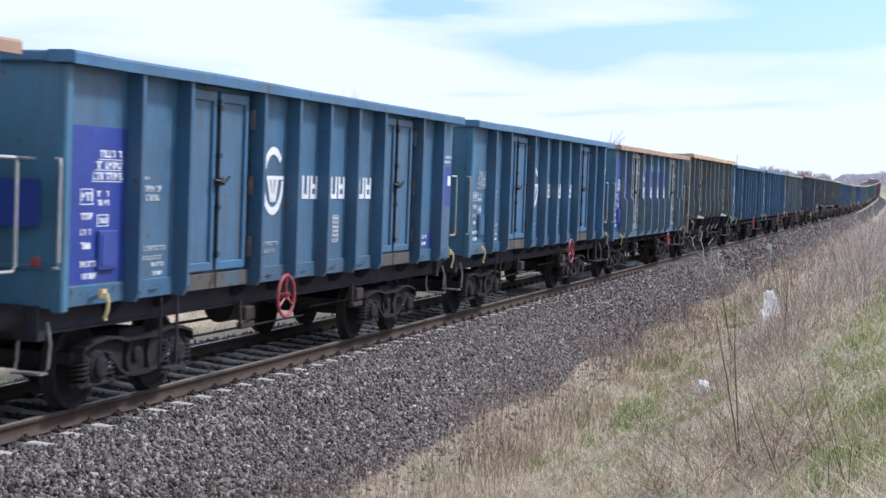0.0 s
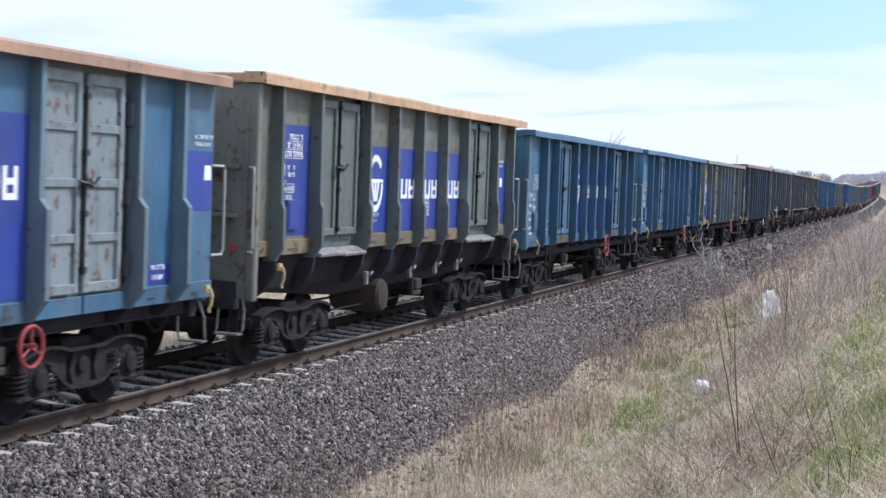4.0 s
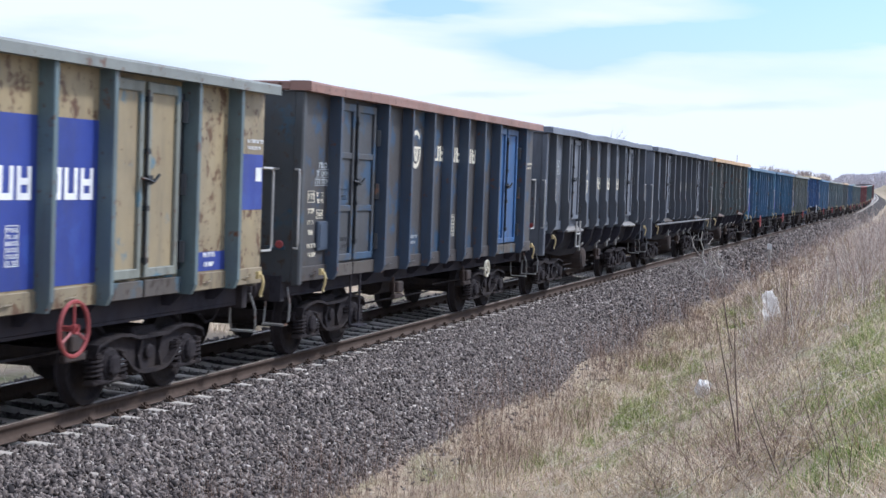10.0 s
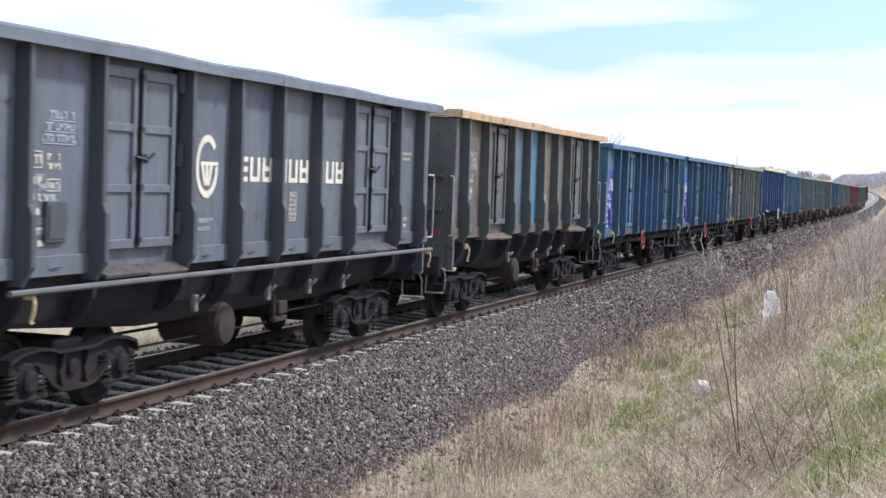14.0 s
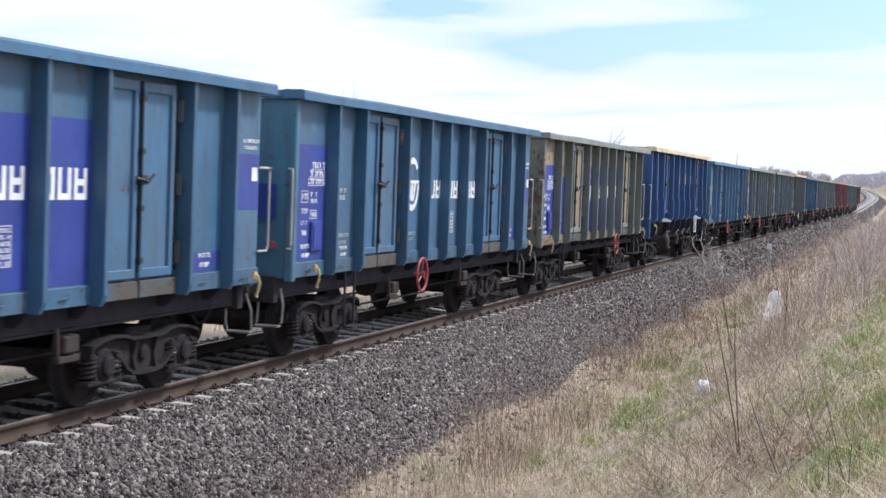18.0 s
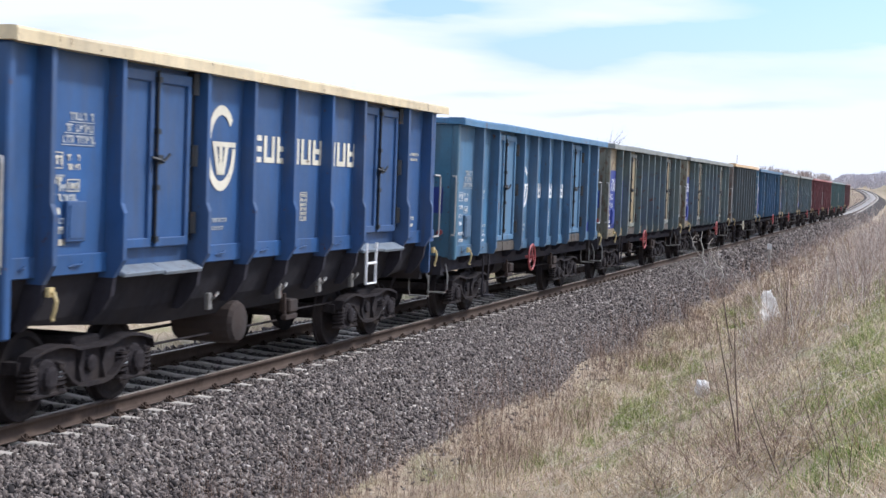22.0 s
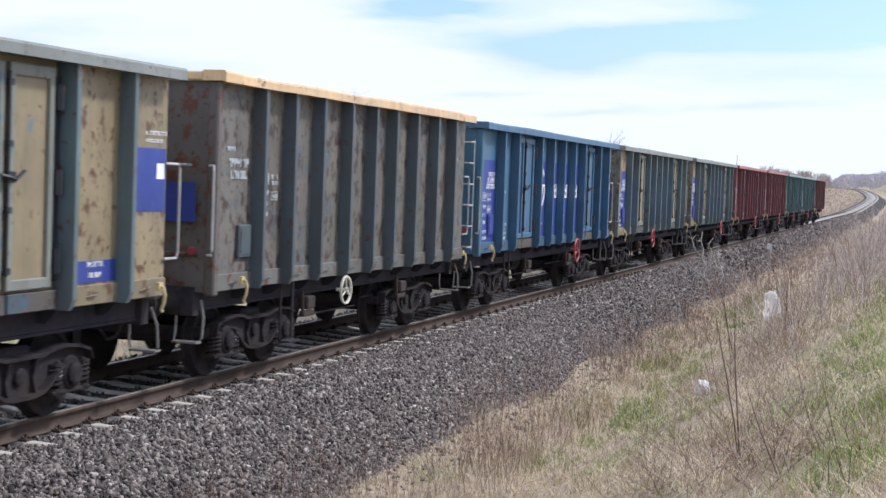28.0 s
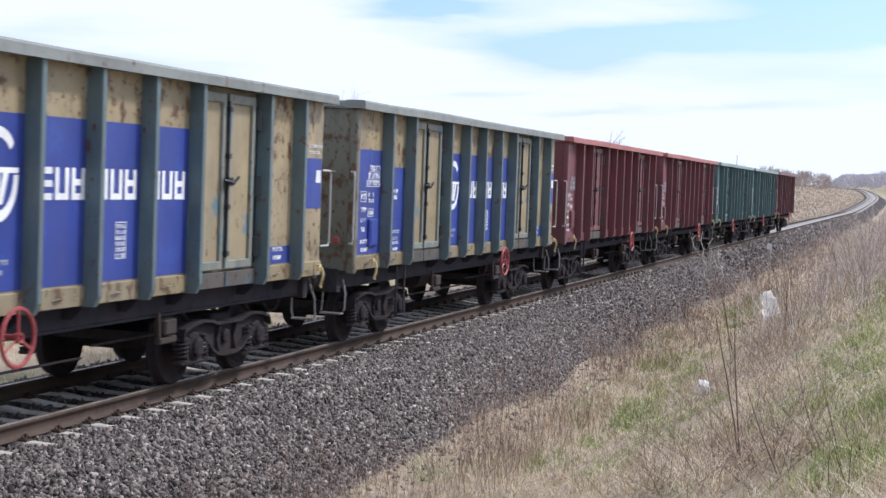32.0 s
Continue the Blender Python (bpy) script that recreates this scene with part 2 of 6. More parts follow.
# ---- mesh tools ----
class Geo:
    """Collects vertices and faces of one mesh."""

    def __init__(self):
        self.v, self.f = [], []

    def add(self, verts, faces):
        k = len(self.v)
        self.v += [tuple(p) for p in verts]
        self.f += [tuple(i + k for i in q) for q in faces]
        return self

    def box(self, x0, x1, y0, y1, z0, z1, c=0.0):
        if c <= 0:
            vs = [(x, y, z) for x in (x0, x1) for y in (y0, y1) for z in (z0, z1)]
            return self.add(vs, [(0, 1, 3, 2), (4, 6, 7, 5), (0, 4, 5, 1), (2, 3, 7, 6), (0, 2, 6, 4), (1, 5, 7, 3)])
        bm = bmesh.new()
        bmesh.ops.create_cube(bm, size=1.0)
        bmesh.ops.scale(bm, vec=(x1 - x0, y1 - y0, z1 - z0), verts=bm.verts)
        bmesh.ops.translate(bm, vec=((x0 + x1) / 2, (y0 + y1) / 2, (z0 + z1) / 2), verts=bm.verts)
        bmesh.ops.bevel(bm, geom=bm.edges[:], offset=c, segments=1, affect="EDGES")
        bm.verts.index_update()
        self.add([v.co[:] for v in bm.verts], [[v.index for v in f.verts] for f in bm.faces])
        bm.free()
        return self

    def loft(self, rings, closed=True, caps=True):
        """Rings of equal length joined one to the next."""
        n = len(rings[0])
        vs = [p for r in rings for p in r]
        fs = []
        for i in range(len(rings) - 1):
            for j in range(n if closed else n - 1):
                a, b = i * n + j, i * n + (j + 1) % n
                fs.append((a, b, b + n, a + n))
        if caps and closed:
            fs += [tuple(range(n - 1, -1, -1)), tuple(range((len(rings) - 1) * n, len(rings) * n))]
        return self.add(vs, fs)

    def turned(self, profile, axis="x", centre=(0, 0, 0), n=20):
        """Profile of (along, radius) spun about an axis."""
        rings = []
        for a, r in profile:
            ring = []
            for j in range(n):
                u, w = r * math.cos(2 * math.pi * j / n), r * math.sin(2 * math.pi * j / n)
                p = {"x": (a, u, w), "y": (w, a, u), "z": (u, w, a)}[axis]
                ring.append((p[0] + centre[0], p[1] + centre[1], p[2] + centre[2]))
            rings.append(ring)
        return self.loft(rings)

    def tube(self, pts, r, n=6):
        pts = [Vector(p) for p in pts]
        rings = []
        for i, p in enumerate(pts):
            d = (pts[min(i + 1, len(pts) - 1)] - pts[max(i - 1, 0)]).normalized()
            a = d.cross(Vector((0.31, 0.17, 0.93)) if abs(d.z) < 0.9 else Vector((1, 0.2, 0))).normalized()
            b = d.cross(a)
            rr = r[i] if isinstance(r, (list, tuple)) else r
            rings.append([p + rr * (a * math.cos(2 * math.pi * j / n) + b * math.sin(2 * math.pi * j / n)) for j in range(n)])
        return self.loft(rings)

    def ring(self, c, radius, r, axis="x", n=24, k=6, arc=(0, 360)):
        full = arc[1] - arc[0] >= 360
        m = n if full else n + 1
        rings = []
        for i in range(m):
            a = radians(arc[0] + (arc[1] - arc[0]) * i / n)
            ring = []
            for j in range(k):
                b = 2 * math.pi * j / k
                rad, off = radius + r * math.cos(b), r * math.sin(b)
                u, w = rad * math.cos(a), rad * math.sin(a)
                p = {"x": (off, u, w), "y": (u, off, w), "z": (u, w, off)}[axis]
                ring.append((c[0] + p[0], c[1] + p[1], c[2] + p[2]))
            rings.append(ring)
        if full:
            rings.append(rings[0])
        return self.loft(rings, True, not full)

    def mesh(self, name, smooth_faces=False):
        me = bpy.data.meshes.new(name)
        me.from_pydata(self.v, [], self.f)
        if smooth_faces:
            me.polygons.foreach_set("use_smooth", [True] * len(me.polygons))
        me.update()
        return me


def normals_out(me):
    bm = bmesh.new()
    bm.from_mesh(me)
    bmesh.ops.recalc_face_normals(bm, faces=bm.faces)
    bm.to_mesh(me)
    bm.free()


SHAPES = {}


def shape(key, build, smooth_faces=False):
    """One mesh for each key, shared by all parts alike."""
    if key not in SHAPES:
        g = Geo()
        build(g)
        me = g.mesh(str(key[0] if isinstance(key, tuple) else key), smooth_faces)
        normals_out(me)
        me.materials.append(None)
        SHAPES[key] = me
    return SHAPES[key]


def part(name, me, material, parent, label="", at=None):
    ob = new(name, me)
    ob.parent = parent
    if at is not None:
        ob.matrix_basis = at if isinstance(at, Matrix) else Matrix.Translation(at)
    if len(me.materials) == 0:
        me.materials.append(None)
    if ob.material_slots:
        ob.material_slots[0].link = "OBJECT"
        ob.material_slots[0].material = material
    return tagged(ob, label)


def mesh_np(name, verts, faces, material, smooth_faces=False):
    """A mesh from arrays; faces all of one size."""
    me = bpy.data.meshes.new(name)
    verts, faces = np.asarray(verts, np.float32), np.asarray(faces, np.int32)
    k = faces.shape[1]
    me.vertices.add(len(verts))
    me.vertices.foreach_set("co", verts.ravel())
    me.loops.add(faces.size)
    me.loops.foreach_set("vertex_index", faces.ravel())
    me.polygons.add(len(faces))
    me.polygons.foreach_set("loop_start", np.arange(0, faces.size, k, dtype=np.int32))
    me.polygons.foreach_set("loop_total", np.full(len(faces), k, np.int32))
    if smooth_faces:
        me.polygons.foreach_set("use_smooth", np.ones(len(faces), bool))
    me.update(calc_edges=True)
    me.validate()
    me.materials.append(material)
    return me


# ---- ground ----
GD = [-3000, -400, -120, -40, -15, -8, -5, -3.2, -1.8, 1.8, 3.1, 3.7, 4.8, 5.6, 6.4, 7.5, 9.2, 11.5, 15, 24, 60, 300, 3000]
GZ = [6, 3, 1.6, 1.1, 0.55, -0.1, -0.75, -1.0, -0.5, -0.5, -1.02, -1.12, -1.15, -0.92, -0.55, 0.08, 0.98, 1.75, 2.3, 2.7, 3.0, 4.0, 8.0]


def ground_z(x, y):
    x, y = np.asarray(x, float), np.asarray(y, float)
    d = x - track_x(np.minimum(y, 520.0))
    z = np.interp(d, GD, GZ) + np.maximum(track_z(y), -1.0 + 3.0 * (y > 500))
    near = np.exp(-np.abs(d - 5.5) / 9.0)
    z = z + near * (0.05 * np.sin(x * 1.9 + y * 0.7) + 0.05 * np.sin(y * 0.9 - x * 0.6 + 1.0)) * (np.abs(d) > 3.0)
    z = z + smooth((y - 200.0) / 80.0) * np.interp(d, [-9, -3.5, -2.0, -1.7], [0, 0.75, 0.25, 0])
    z = z + 10.5 * np.exp(-((x - 25.0) / 75.0) ** 2 - ((y - 1050.0) / 260.0) ** 2)
    z = z + 2.0 * np.exp(-((x + 190.0) / 110.0) ** 2 - ((y - 800.0) / 250.0) ** 2)
    return z


def build_ground():
    ds = np.unique(np.concatenate([np.array(GD, float), np.arange(-16, 24, 0.45), np.linspace(-400, 400, 61)]))
    ys = np.unique(np.concatenate([np.arange(-80, 0, 8.0), np.arange(0, 90, 0.7), np.arange(90, 560, 6.0), np.geomspace(560, 4500, 40), np.array([-3000, -800, -250.0])]))
    dd, yy = np.meshgrid(ds, ys)
    xx = dd + track_x(np.minimum(yy, 520.0))
    v = np.stack([xx, yy, ground_z(xx, yy)], -1).reshape(-1, 3)
    n = len(ds)
    i = (np.arange(len(ys) - 1)[:, None] * n + np.arange(n - 1)).ravel()
    f = np.stack([i, i + 1, i + n + 1, i + n], -1)
    m, nn, l, p = nodes_of("dry_meadow_soil")
    co = nn.new("ShaderNodeTexCoord").outputs["Object"]
    a = tex(nn, l, co, 0.35, 5.0, 0.6)
    b = tex(nn, l, co, 6.0, 6.0, 0.7)
    s = tex(nn, l, co, 1.4, 4.0, 0.6, (1, 0.35, 1))
    c = mix(nn, l, ramp(nn, l, b, 0.3, 0.72), (0.21, 0.15, 0.108), (0.56, 0.45, 0.325))
    c = mix(nn, l, ramp(nn, l, s, 0.5, 0.68), c, (0.2, 0.22, 0.085))
    c = mix(nn, l, ramp(nn, l, a, 0.42, 0.62, (0, 0, 0, 1), (0.6, 0.6, 0.6, 1)), c, (0.44, 0.36, 0.255))
    l.new(c, p.inputs["Base Color"])
    p.inputs["Roughness"].default_value = 0.95
    bump(nn, l, p, b, 0.8, 0.08)
    tagged(new("ground", mesh_np("ground", v, f, m, True)), "dry grassy ground with green patches and a ditch beside the line", "ground", kind="structure")


build_ground()


def swept(name, section, s0, s1, material, step=3.0, closed=True):
    """A cross-section of (offset, height) carried along the line."""
    ss = np.arange(s0, s1 + 0.01, step)
    n = len(section)
    v = []
    for s in ss:
        m = track_pose(float(s))
        v += [m @ Vector((d, 0, z)) for d, z in section]
    i = (np.arange(len(ss) - 1)[:, None] * n + np.arange(n if closed else n - 1)).ravel()
    j = (np.arange(len(ss) - 1)[:, None] * n + (np.arange(n if closed else n - 1) + 1) % n).ravel()
    return mesh_np(name, [p[:] for p in v], np.stack([j, i, i + n, j + n], -1), material)


# ---- ballast bed ----
STONES = pieces_mat("crushed_stone", [(0.030, 0.027, 0.028), (0.160, 0.138, 0.132), (0.075, 0.064, 0.061), (0.270, 0.232, 0.217), (0.120, 0.100, 0.093), (0.359, 0.310, 0.282), (0.190, 0.160, 0.148), (0.100, 0.088, 0.087), (0.549, 0.500, 0.454)])
STONE_ONE = pieces_mat("crushed_stone_piece", [(0.05, 0.045, 0.045), (0.14, 0.12, 0.116), (0.23, 0.198, 0.19), (0.30, 0.255, 0.232), (0.55, 0.50, 0.47)], island=False)
# bed coloured darker than its stones, standing for the shade in their gaps
BED = simple("ballast_bed", (0.06, 0.054, 0.054), 0.95, 0.0, 0.6, 16.0, (0.09, 0.082, 0.08), 1.0, 0.06)
bed = tagged(new("ballast", swept("ballast", [(-3.2, -1.1), (-1.85, -0.25), (-1.3, -0.19), (-1.14, -0.215), (-0.62, -0.22), (-0.4, -0.245), (0.4, -0.245), (0.62, -0.22), (1.14, -0.215), (1.3, -0.19), (1.85, -0.25), (3.25, -1.12)], -60, 520, BED, 3.0, False)),
             "grey crushed-stone ballast bed with sloping shoulders", "ballast", kind="structure")


PALE_BED = simple("pale_ballast", (0.36, 0.345, 0.33), 0.9, 0.0, 0.25, 3.0, (0.30, 0.285, 0.275), 0.4, 0.03)
infill = new("dusty_infill", swept("dusty_infill", [(-0.68, -0.26), (-0.6, -0.172), (0.6, -0.172), (0.68, -0.26)], 84, 520, PALE_BED, 3.0, False))
infill.parent = bed
tagged(infill, "pale ballast filled up between the rails")


def bed_z(d):
    return np.interp(d, [-3.2, -1.85, -1.3, -1.14, -0.62, -0.4, 0.4, 0.62, 1.14, 1.3, 1.85, 3.25], [-1.1, -0.25, -0.19, -0.215, -0.22, -0.245, -0.245, -0.22, -0.215, -0.19, -0.25, -1.12])


CUBE = np.array([(x, y, z) for x in (-1, 1) for y in (-1, 1) for z in (-1, 1)], float)
CUBE_F = np.array([(0, 1, 3, 2), (4, 6, 7, 5), (0, 4, 5, 1), (2, 3, 7, 6), (0, 2, 6, 4), (1, 5, 7, 3)])


def turned_at_random(rng, n):
    q = rng.normal(size=(n, 4))
    q /= np.linalg.norm(q, axis=1)[:, None]
    w, x, y, z = q.T
    return np.stack([1 - 2 * (y * y + z * z), 2 * (x * y - z * w), 2 * (x * z + y * w), 2 * (x * y + z * w), 1 - 2 * (x * x + z * z), 2 * (y * z - x * w),
                     2 * (x * z - y * w), 2 * (y * z + x * w), 1 - 2 * (x * x + y * y)], -1).reshape(n, 3, 3)


def stone_field(rng, n, d0, d1, y0, y1, size, lift=0.4):
    d, y = rng.uniform(d0, d1, n), rng.uniform(y0, y1, n)
    if n > 1:                                     # none lies on a sleeper
        off = np.abs((y - 12.7 + 0.3085) % 0.617 - 0.3085)
        ok = (np.abs(d) > 1.27) | (off > 0.125)
        d, y = d[ok], y[ok]
        n = len(d)
    r = size * rng.uniform(0.6, 1.25, n)
    c = np.stack([d, y, bed_z(d) + r * lift * rng.uniform(0.2, 1.2, n)], -1)
    axes = np.stack([rng.uniform(0.95, 1.75, n), rng.uniform(0.55, 1.05, n), rng.uniform(0.25, 0.6, n)], -1)
    shp = CUBE[None] * rng.uniform(0.35, 1.08, (n, 8, 3)) * axes[:, None] * r[:, None, None]
    v = np.einsum("nij,nkj->nki", turned_at_random(rng, n), shp) + c[:, None]
    f = CUBE_F[None] + (np.arange(n) * 8)[:, None, None]
    return v.reshape(-1, 3), f.reshape(-1, 4)


def build_stones():
    rng = np.random.default_rng(5)
    vs, fs, k = [], [], 0
    for n, d0, d1, y0, y1, size in ((64000, 0.86, 3.3, 10, 34, 0.031), (24000, 0.86, 3.3, 34, 62, 0.039), (7000, 0.86, 3.3, 62, 115, 0.068), (6000, 0.86, 3.3, 115, 240, 0.10),
                                    (7000, -3.0, -0.8, 10, 60, 0.036), (9000, -3.1, 3.3, -12, 10, 0.05), (1500, 2.9, 3.8, 10, 50, 0.032)):
        v, f = stone_field(rng, n, d0, d1, y0, y1, size)
        if d0 > 2.5:
            v[:, 2] += np.repeat(ground_z(v[::8, 0], v[::8, 1]) - bed_z(v[::8, 0]) - 0.012, 8)
        vs.append(v)
        fs.append(f + k)
        k += len(v)
    ob = new("ballast_stones", mesh_np("ballast_stones", np.concatenate(vs), np.concatenate(fs), STONES))
    ob.parent = bed
    tagged(ob, "loose grey and brownish crushed stones", kind="stuff")
    v, f = stone_field(rng, 15000, -0.7, 0.7, 10, 70, 0.026)
    ob = new("dusty_stones", mesh_np("dusty_stones", v, f, pieces_mat("crib_stone", [(0.05, 0.045, 0.045), (0.11, 0.1, 0.096), (0.17, 0.155, 0.148), (0.26, 0.24, 0.225)])))
    ob.parent = bed
    tagged(ob, "grey stones between the rails", kind="stuff")
    # single stones of the near shoulder
    kinds = []
    for i in range(6):
        v, f = stone_field(rng, 1, 0, 0.001, 0, 0.001, 0.032, 0)
        v = v - v.mean(0)
        kinds.append(mesh_np("stone", v, f, STONE_ONE))
    for i in range(300):
        d, y = rng.uniform(1.4, 3.1), rng.uniform(12.5, 19)
        o = new("stone", kinds[i % 6])
        o.parent = bed
        o.location = (d, y, float(bed_z(d)) + 0.03)
        o.rotation_euler = rng.uniform(0, 6, 3)


# ---- track ----
track = tagged(new("railway_track"), "single railway track with rusty rails on concrete sleepers", "railway track", kind="structure")
RAIL = [(-0.075, -0.172), (-0.072, -0.160), (-0.014, -0.148), (-0.009, -0.12), (-0.009, -0.055), (-0.034, -0.042), (-0.036, -0.012), (-0.028, -0.003),
        (0.028, -0.003), (0.036, -0.012), (0.034, -0.042), (0.009, -0.055), (0.009, -0.12), (0.014, -0.148), (0.072, -0.160), (0.075, -0.172)]
for side in (1, -1):
    r = new("rail", swept("rail", [(side * 0.755 + d, z) for d, z in RAIL], -60, 520, MAT["rail"]))
    r.parent = track
    t = new("running_surface", swept("running_surface", [(side * 0.755 - 0.027, -0.003), (side * 0.755 - 0.025, 0.001), (side * 0.755 + 0.025, 0.001), (side * 0.755 + 0.027, -0.003)], -60, 520, MAT["railtop"], 3.0, False))
    t.parent = r
    tagged(t, "polished running surface of the rail head")


def build_sleepers():
    def sleeper(g):
        st = [(-1.3, -0.195, 0.074), (-0.95, -0.178, 0.078), (-0.6, -0.176, 0.078), (-0.32, -0.21, 0.066), (0.0, -0.218, 0.06),
              (0.32, -0.21, 0.066), (0.6, -0.176, 0.078), (0.95, -0.178, 0.078), (1.3, -0.195, 0.074)]
        g.loft([[(x, -w - 0.045, -0.36), (x, -w, z - 0.012), (x, -w + 0.015, z), (x, w - 0.015, z), (x, w, z - 0.012), (x, w + 0.045, -0.36)] for x, z, w in st])

    def clip(g):
        g.box(-0.05, 0.05, -0.06, 0.06, 0.0, 0.018)
        g.tube([(0.03, -0.05, 0.02), (-0.02, -0.045, 0.045), (-0.04, 0.0, 0.055), (-0.02, 0.045, 0.045), (0.03, 0.05, 0.02)], 0.011, 5)
        g.turned([(0.0, 0.018), (0.07, 0.018), (0.075, 0.012)], "z", (0.0, 0, 0.0), 6)
    me, mc = shape("sleeper", sleeper), shape("rail_clip", clip)
    step, first = 0.617, 12.7
    far = []
    for i in range(-22, 822):
        s = first + i * step
        if i < 278:
            o = part("sleeper", me, MAT["concrete"], track, at=track_pose(s))
            if -6 <= i < 60:
                for x, turn in ((0.88, 0), (0.63, 180), (-0.63, 0)):
                    part("rail_clip", mc, MAT["rail"], o, at=pose(x, 0, -0.178, 0, 0, turn))
        else:
            far.append(track_pose(s))
    base = np.array([v.co[:] for v in me.vertices])
    quads = np.array([p.vertices[:] for p in me.polygons if len(p.vertices) == 4])
    v = np.concatenate([base @ np.array(m.to_3x3()).T + np.array(m.translation) for m in far])
    f = np.concatenate([quads + k * len(base) for k in range(len(far))])
    o = new("far_sleepers", mesh_np("far_sleepers", v, f, MAT["concrete"]))
    o.parent = track
    tagged(o, "distant concrete sleepers", kind="stuff")


build_sleepers()


# ---- vegetation ----
def ribbons(base, tip_way, height, width, bend, rng, rows=3):
    """Thin bent blades: base points, lean directions (unit, level), heights, widths."""
    n = len(base)
    a = rng.uniform(0, 2 * np.pi, n)
    side = np.stack([np.cos(a), np.sin(a), np.zeros(n)], -1)
    vs = []
    for k in range(rows):
        u = k / (rows - 1)
        mid = base + np.stack([tip_way[:, 0] * bend * u * u, tip_way[:, 1] * bend * u * u, height * u * (1 - 0.25 * u * np.minimum(bend / height, 1))], -1)
        w = width * (1 - 0.85 * u)
        vs += [mid - side * w[:, None] / 2, mid + side * w[:, None] / 2]
    v = np.stack(vs, 1).reshape(-1, 3)
    q = np.array([(2 * k, 2 * k + 1, 2 * k + 3, 2 * k + 2) for k in range(rows - 1)])
    f = (q[None] + (np.arange(n) * 2 * rows)[:, None, None]).reshape(-1, 4)
    return v, f


def patch_noise(x, y):
    return (np.sin(x * 1.7 + 0.6 * y) + np.sin(y * 0.83 - x * 0.5 + 1.3) + np.sin(x * 0.9 - y * 0.31 + 4.0) + np.sin(x * 3.1 + y * 1.3)) / 4


def grass(name, label, n, d0, d1, y0, y1, h0, h1, w, cols, seed, keep=None, lay=0.8, per=14):
    rng = np.random.default_rng(seed)
    d = rng.uniform(d0, d1, n)
    y = y0 * (y1 / y0) ** rng.uniform(0, 1, n)
    clump = rng.integers(0, max(n // per, 1), n)
    cd, cy = rng.normal(0, 0.09, n), rng.normal(0, 0.09, n)
    d, y = d[clump] + cd, y[clump] + cy
    tuft = np.stack([rng.uniform(0, 2 * np.pi, n)[clump], rng.uniform(0.55, 1.45, n)[clump]])
    if keep is not None:
        ok = keep(d, y, rng)
        d, y, tuft = d[ok], y[ok], tuft[:, ok]
    n = len(d)
    x = d + track_x(y)
    base = np.stack([x, y, ground_z(x, y) - 0.02], -1)
    a = rng.normal(0, 0.55, n) + patch_noise(d * 2, y) * 4 + tuft[0]
    h = rng.uniform(h0, h1, n) * (0.75 + 0.4 * patch_noise(d, y * 1.7)) * tuft[1]
    scale = np.clip(y / 20.0, 1.0, 6.0)
    v, f = ribbons(base, np.stack([np.cos(a), np.sin(a)], -1), h, w * scale * rng.uniform(0.6, 1.3, n), h * lay * rng.uniform(0.2, 1.3, n), rng)
    m = pieces_mat(name, cols, 0.85)
    return tagged(new(name, mesh_np(name, v, f, m)), label, "grass", kind="stuff")


STRAW = [(0.30, 0.215, 0.14), (0.74, 0.58, 0.38), (0.93, 0.80, 0.56), (0.58, 0.44, 0.29), (0.95, 0.90, 0.74)]
GREEN = [(0.10, 0.165, 0.035), (0.25, 0.345, 0.085), (0.43, 0.50, 0.16), (0.74, 0.69, 0.37)]


def green_keep(d, y, rng):
    p = 0.05 + 0.20 * (patch_noise(d * 0.8 + 1.0, y * 0.8) > 0.3) + green_spots(d, y) * np.clip(0.55 + 1.1 * patch_noise(d * 4, y * 3), 0.05, 1.2) * np.where(d > 7.5, 1.3, 1.9)
    return rng.uniform(0, 1, len(d)) < p


def green_spots(d, y):
    p = np.zeros(len(d))
    for cd, cy, rd, ry in ((4.93, 22.1, 0.3, 1.2), (5.08, 23.6, 0.32, 1.3), (5.74, 22.1, 0.3, 1.4), (4.85, 29.4, 0.3, 1.7), (4.94, 31.6, 0.35, 2.0), (4.2, 32.0, 0.25, 2.2), (4.45, 45.5, 0.4, 4.5), (4.3, 52.0, 0.4, 5.0),
                           (6.6, 19.4, 0.3, 1.2), (4.74, 20.3, 0.3, 1.0), (6.0, 18.8, 0.35, 1.2), (5.2, 26.5, 0.25, 1.5), (8.66, 22.5, 0.35, 3.0), (8.51, 18.7, 0.3, 1.8), (8.85, 17.2, 0.3, 2.4), (8.5, 15.5, 0.25, 1.3),
                           (8.93, 12.5, 0.28, 0.9), (7.95, 15.6, 0.22, 0.8), (8.73, 11.3, 0.2, 0.6), (9.0, 10.2, 0.25, 0.6), (8.6, 10.9, 0.2, 0.5), (9.0, 27.0, 0.5, 4.0), (8.9, 35.0, 0.5, 5.0)):
        p = p + 1.0 * np.exp(-((d - cd) / rd) ** 2 - ((y - cy) / ry) ** 2)
    return p


def tufts(d, y):
    return (np.sin(d * 7.1 + 2.2 * np.sin(y * 1.9)) + np.sin(y * 5.3 + 2.0 * np.sin(d * 3.1)) + np.sin(d * 3.3 - y * 3.7) + np.sin(d * 13 + y * 9.1)) / 4


def stem_keep(d, y, rng):
    return rng.uniform(0, 1, len(d)) < np.where(tufts(d, y) > 0.05, 0.35, 1.0) * (1 - 0.75 * np.minimum(green_spots(d, y), 1))


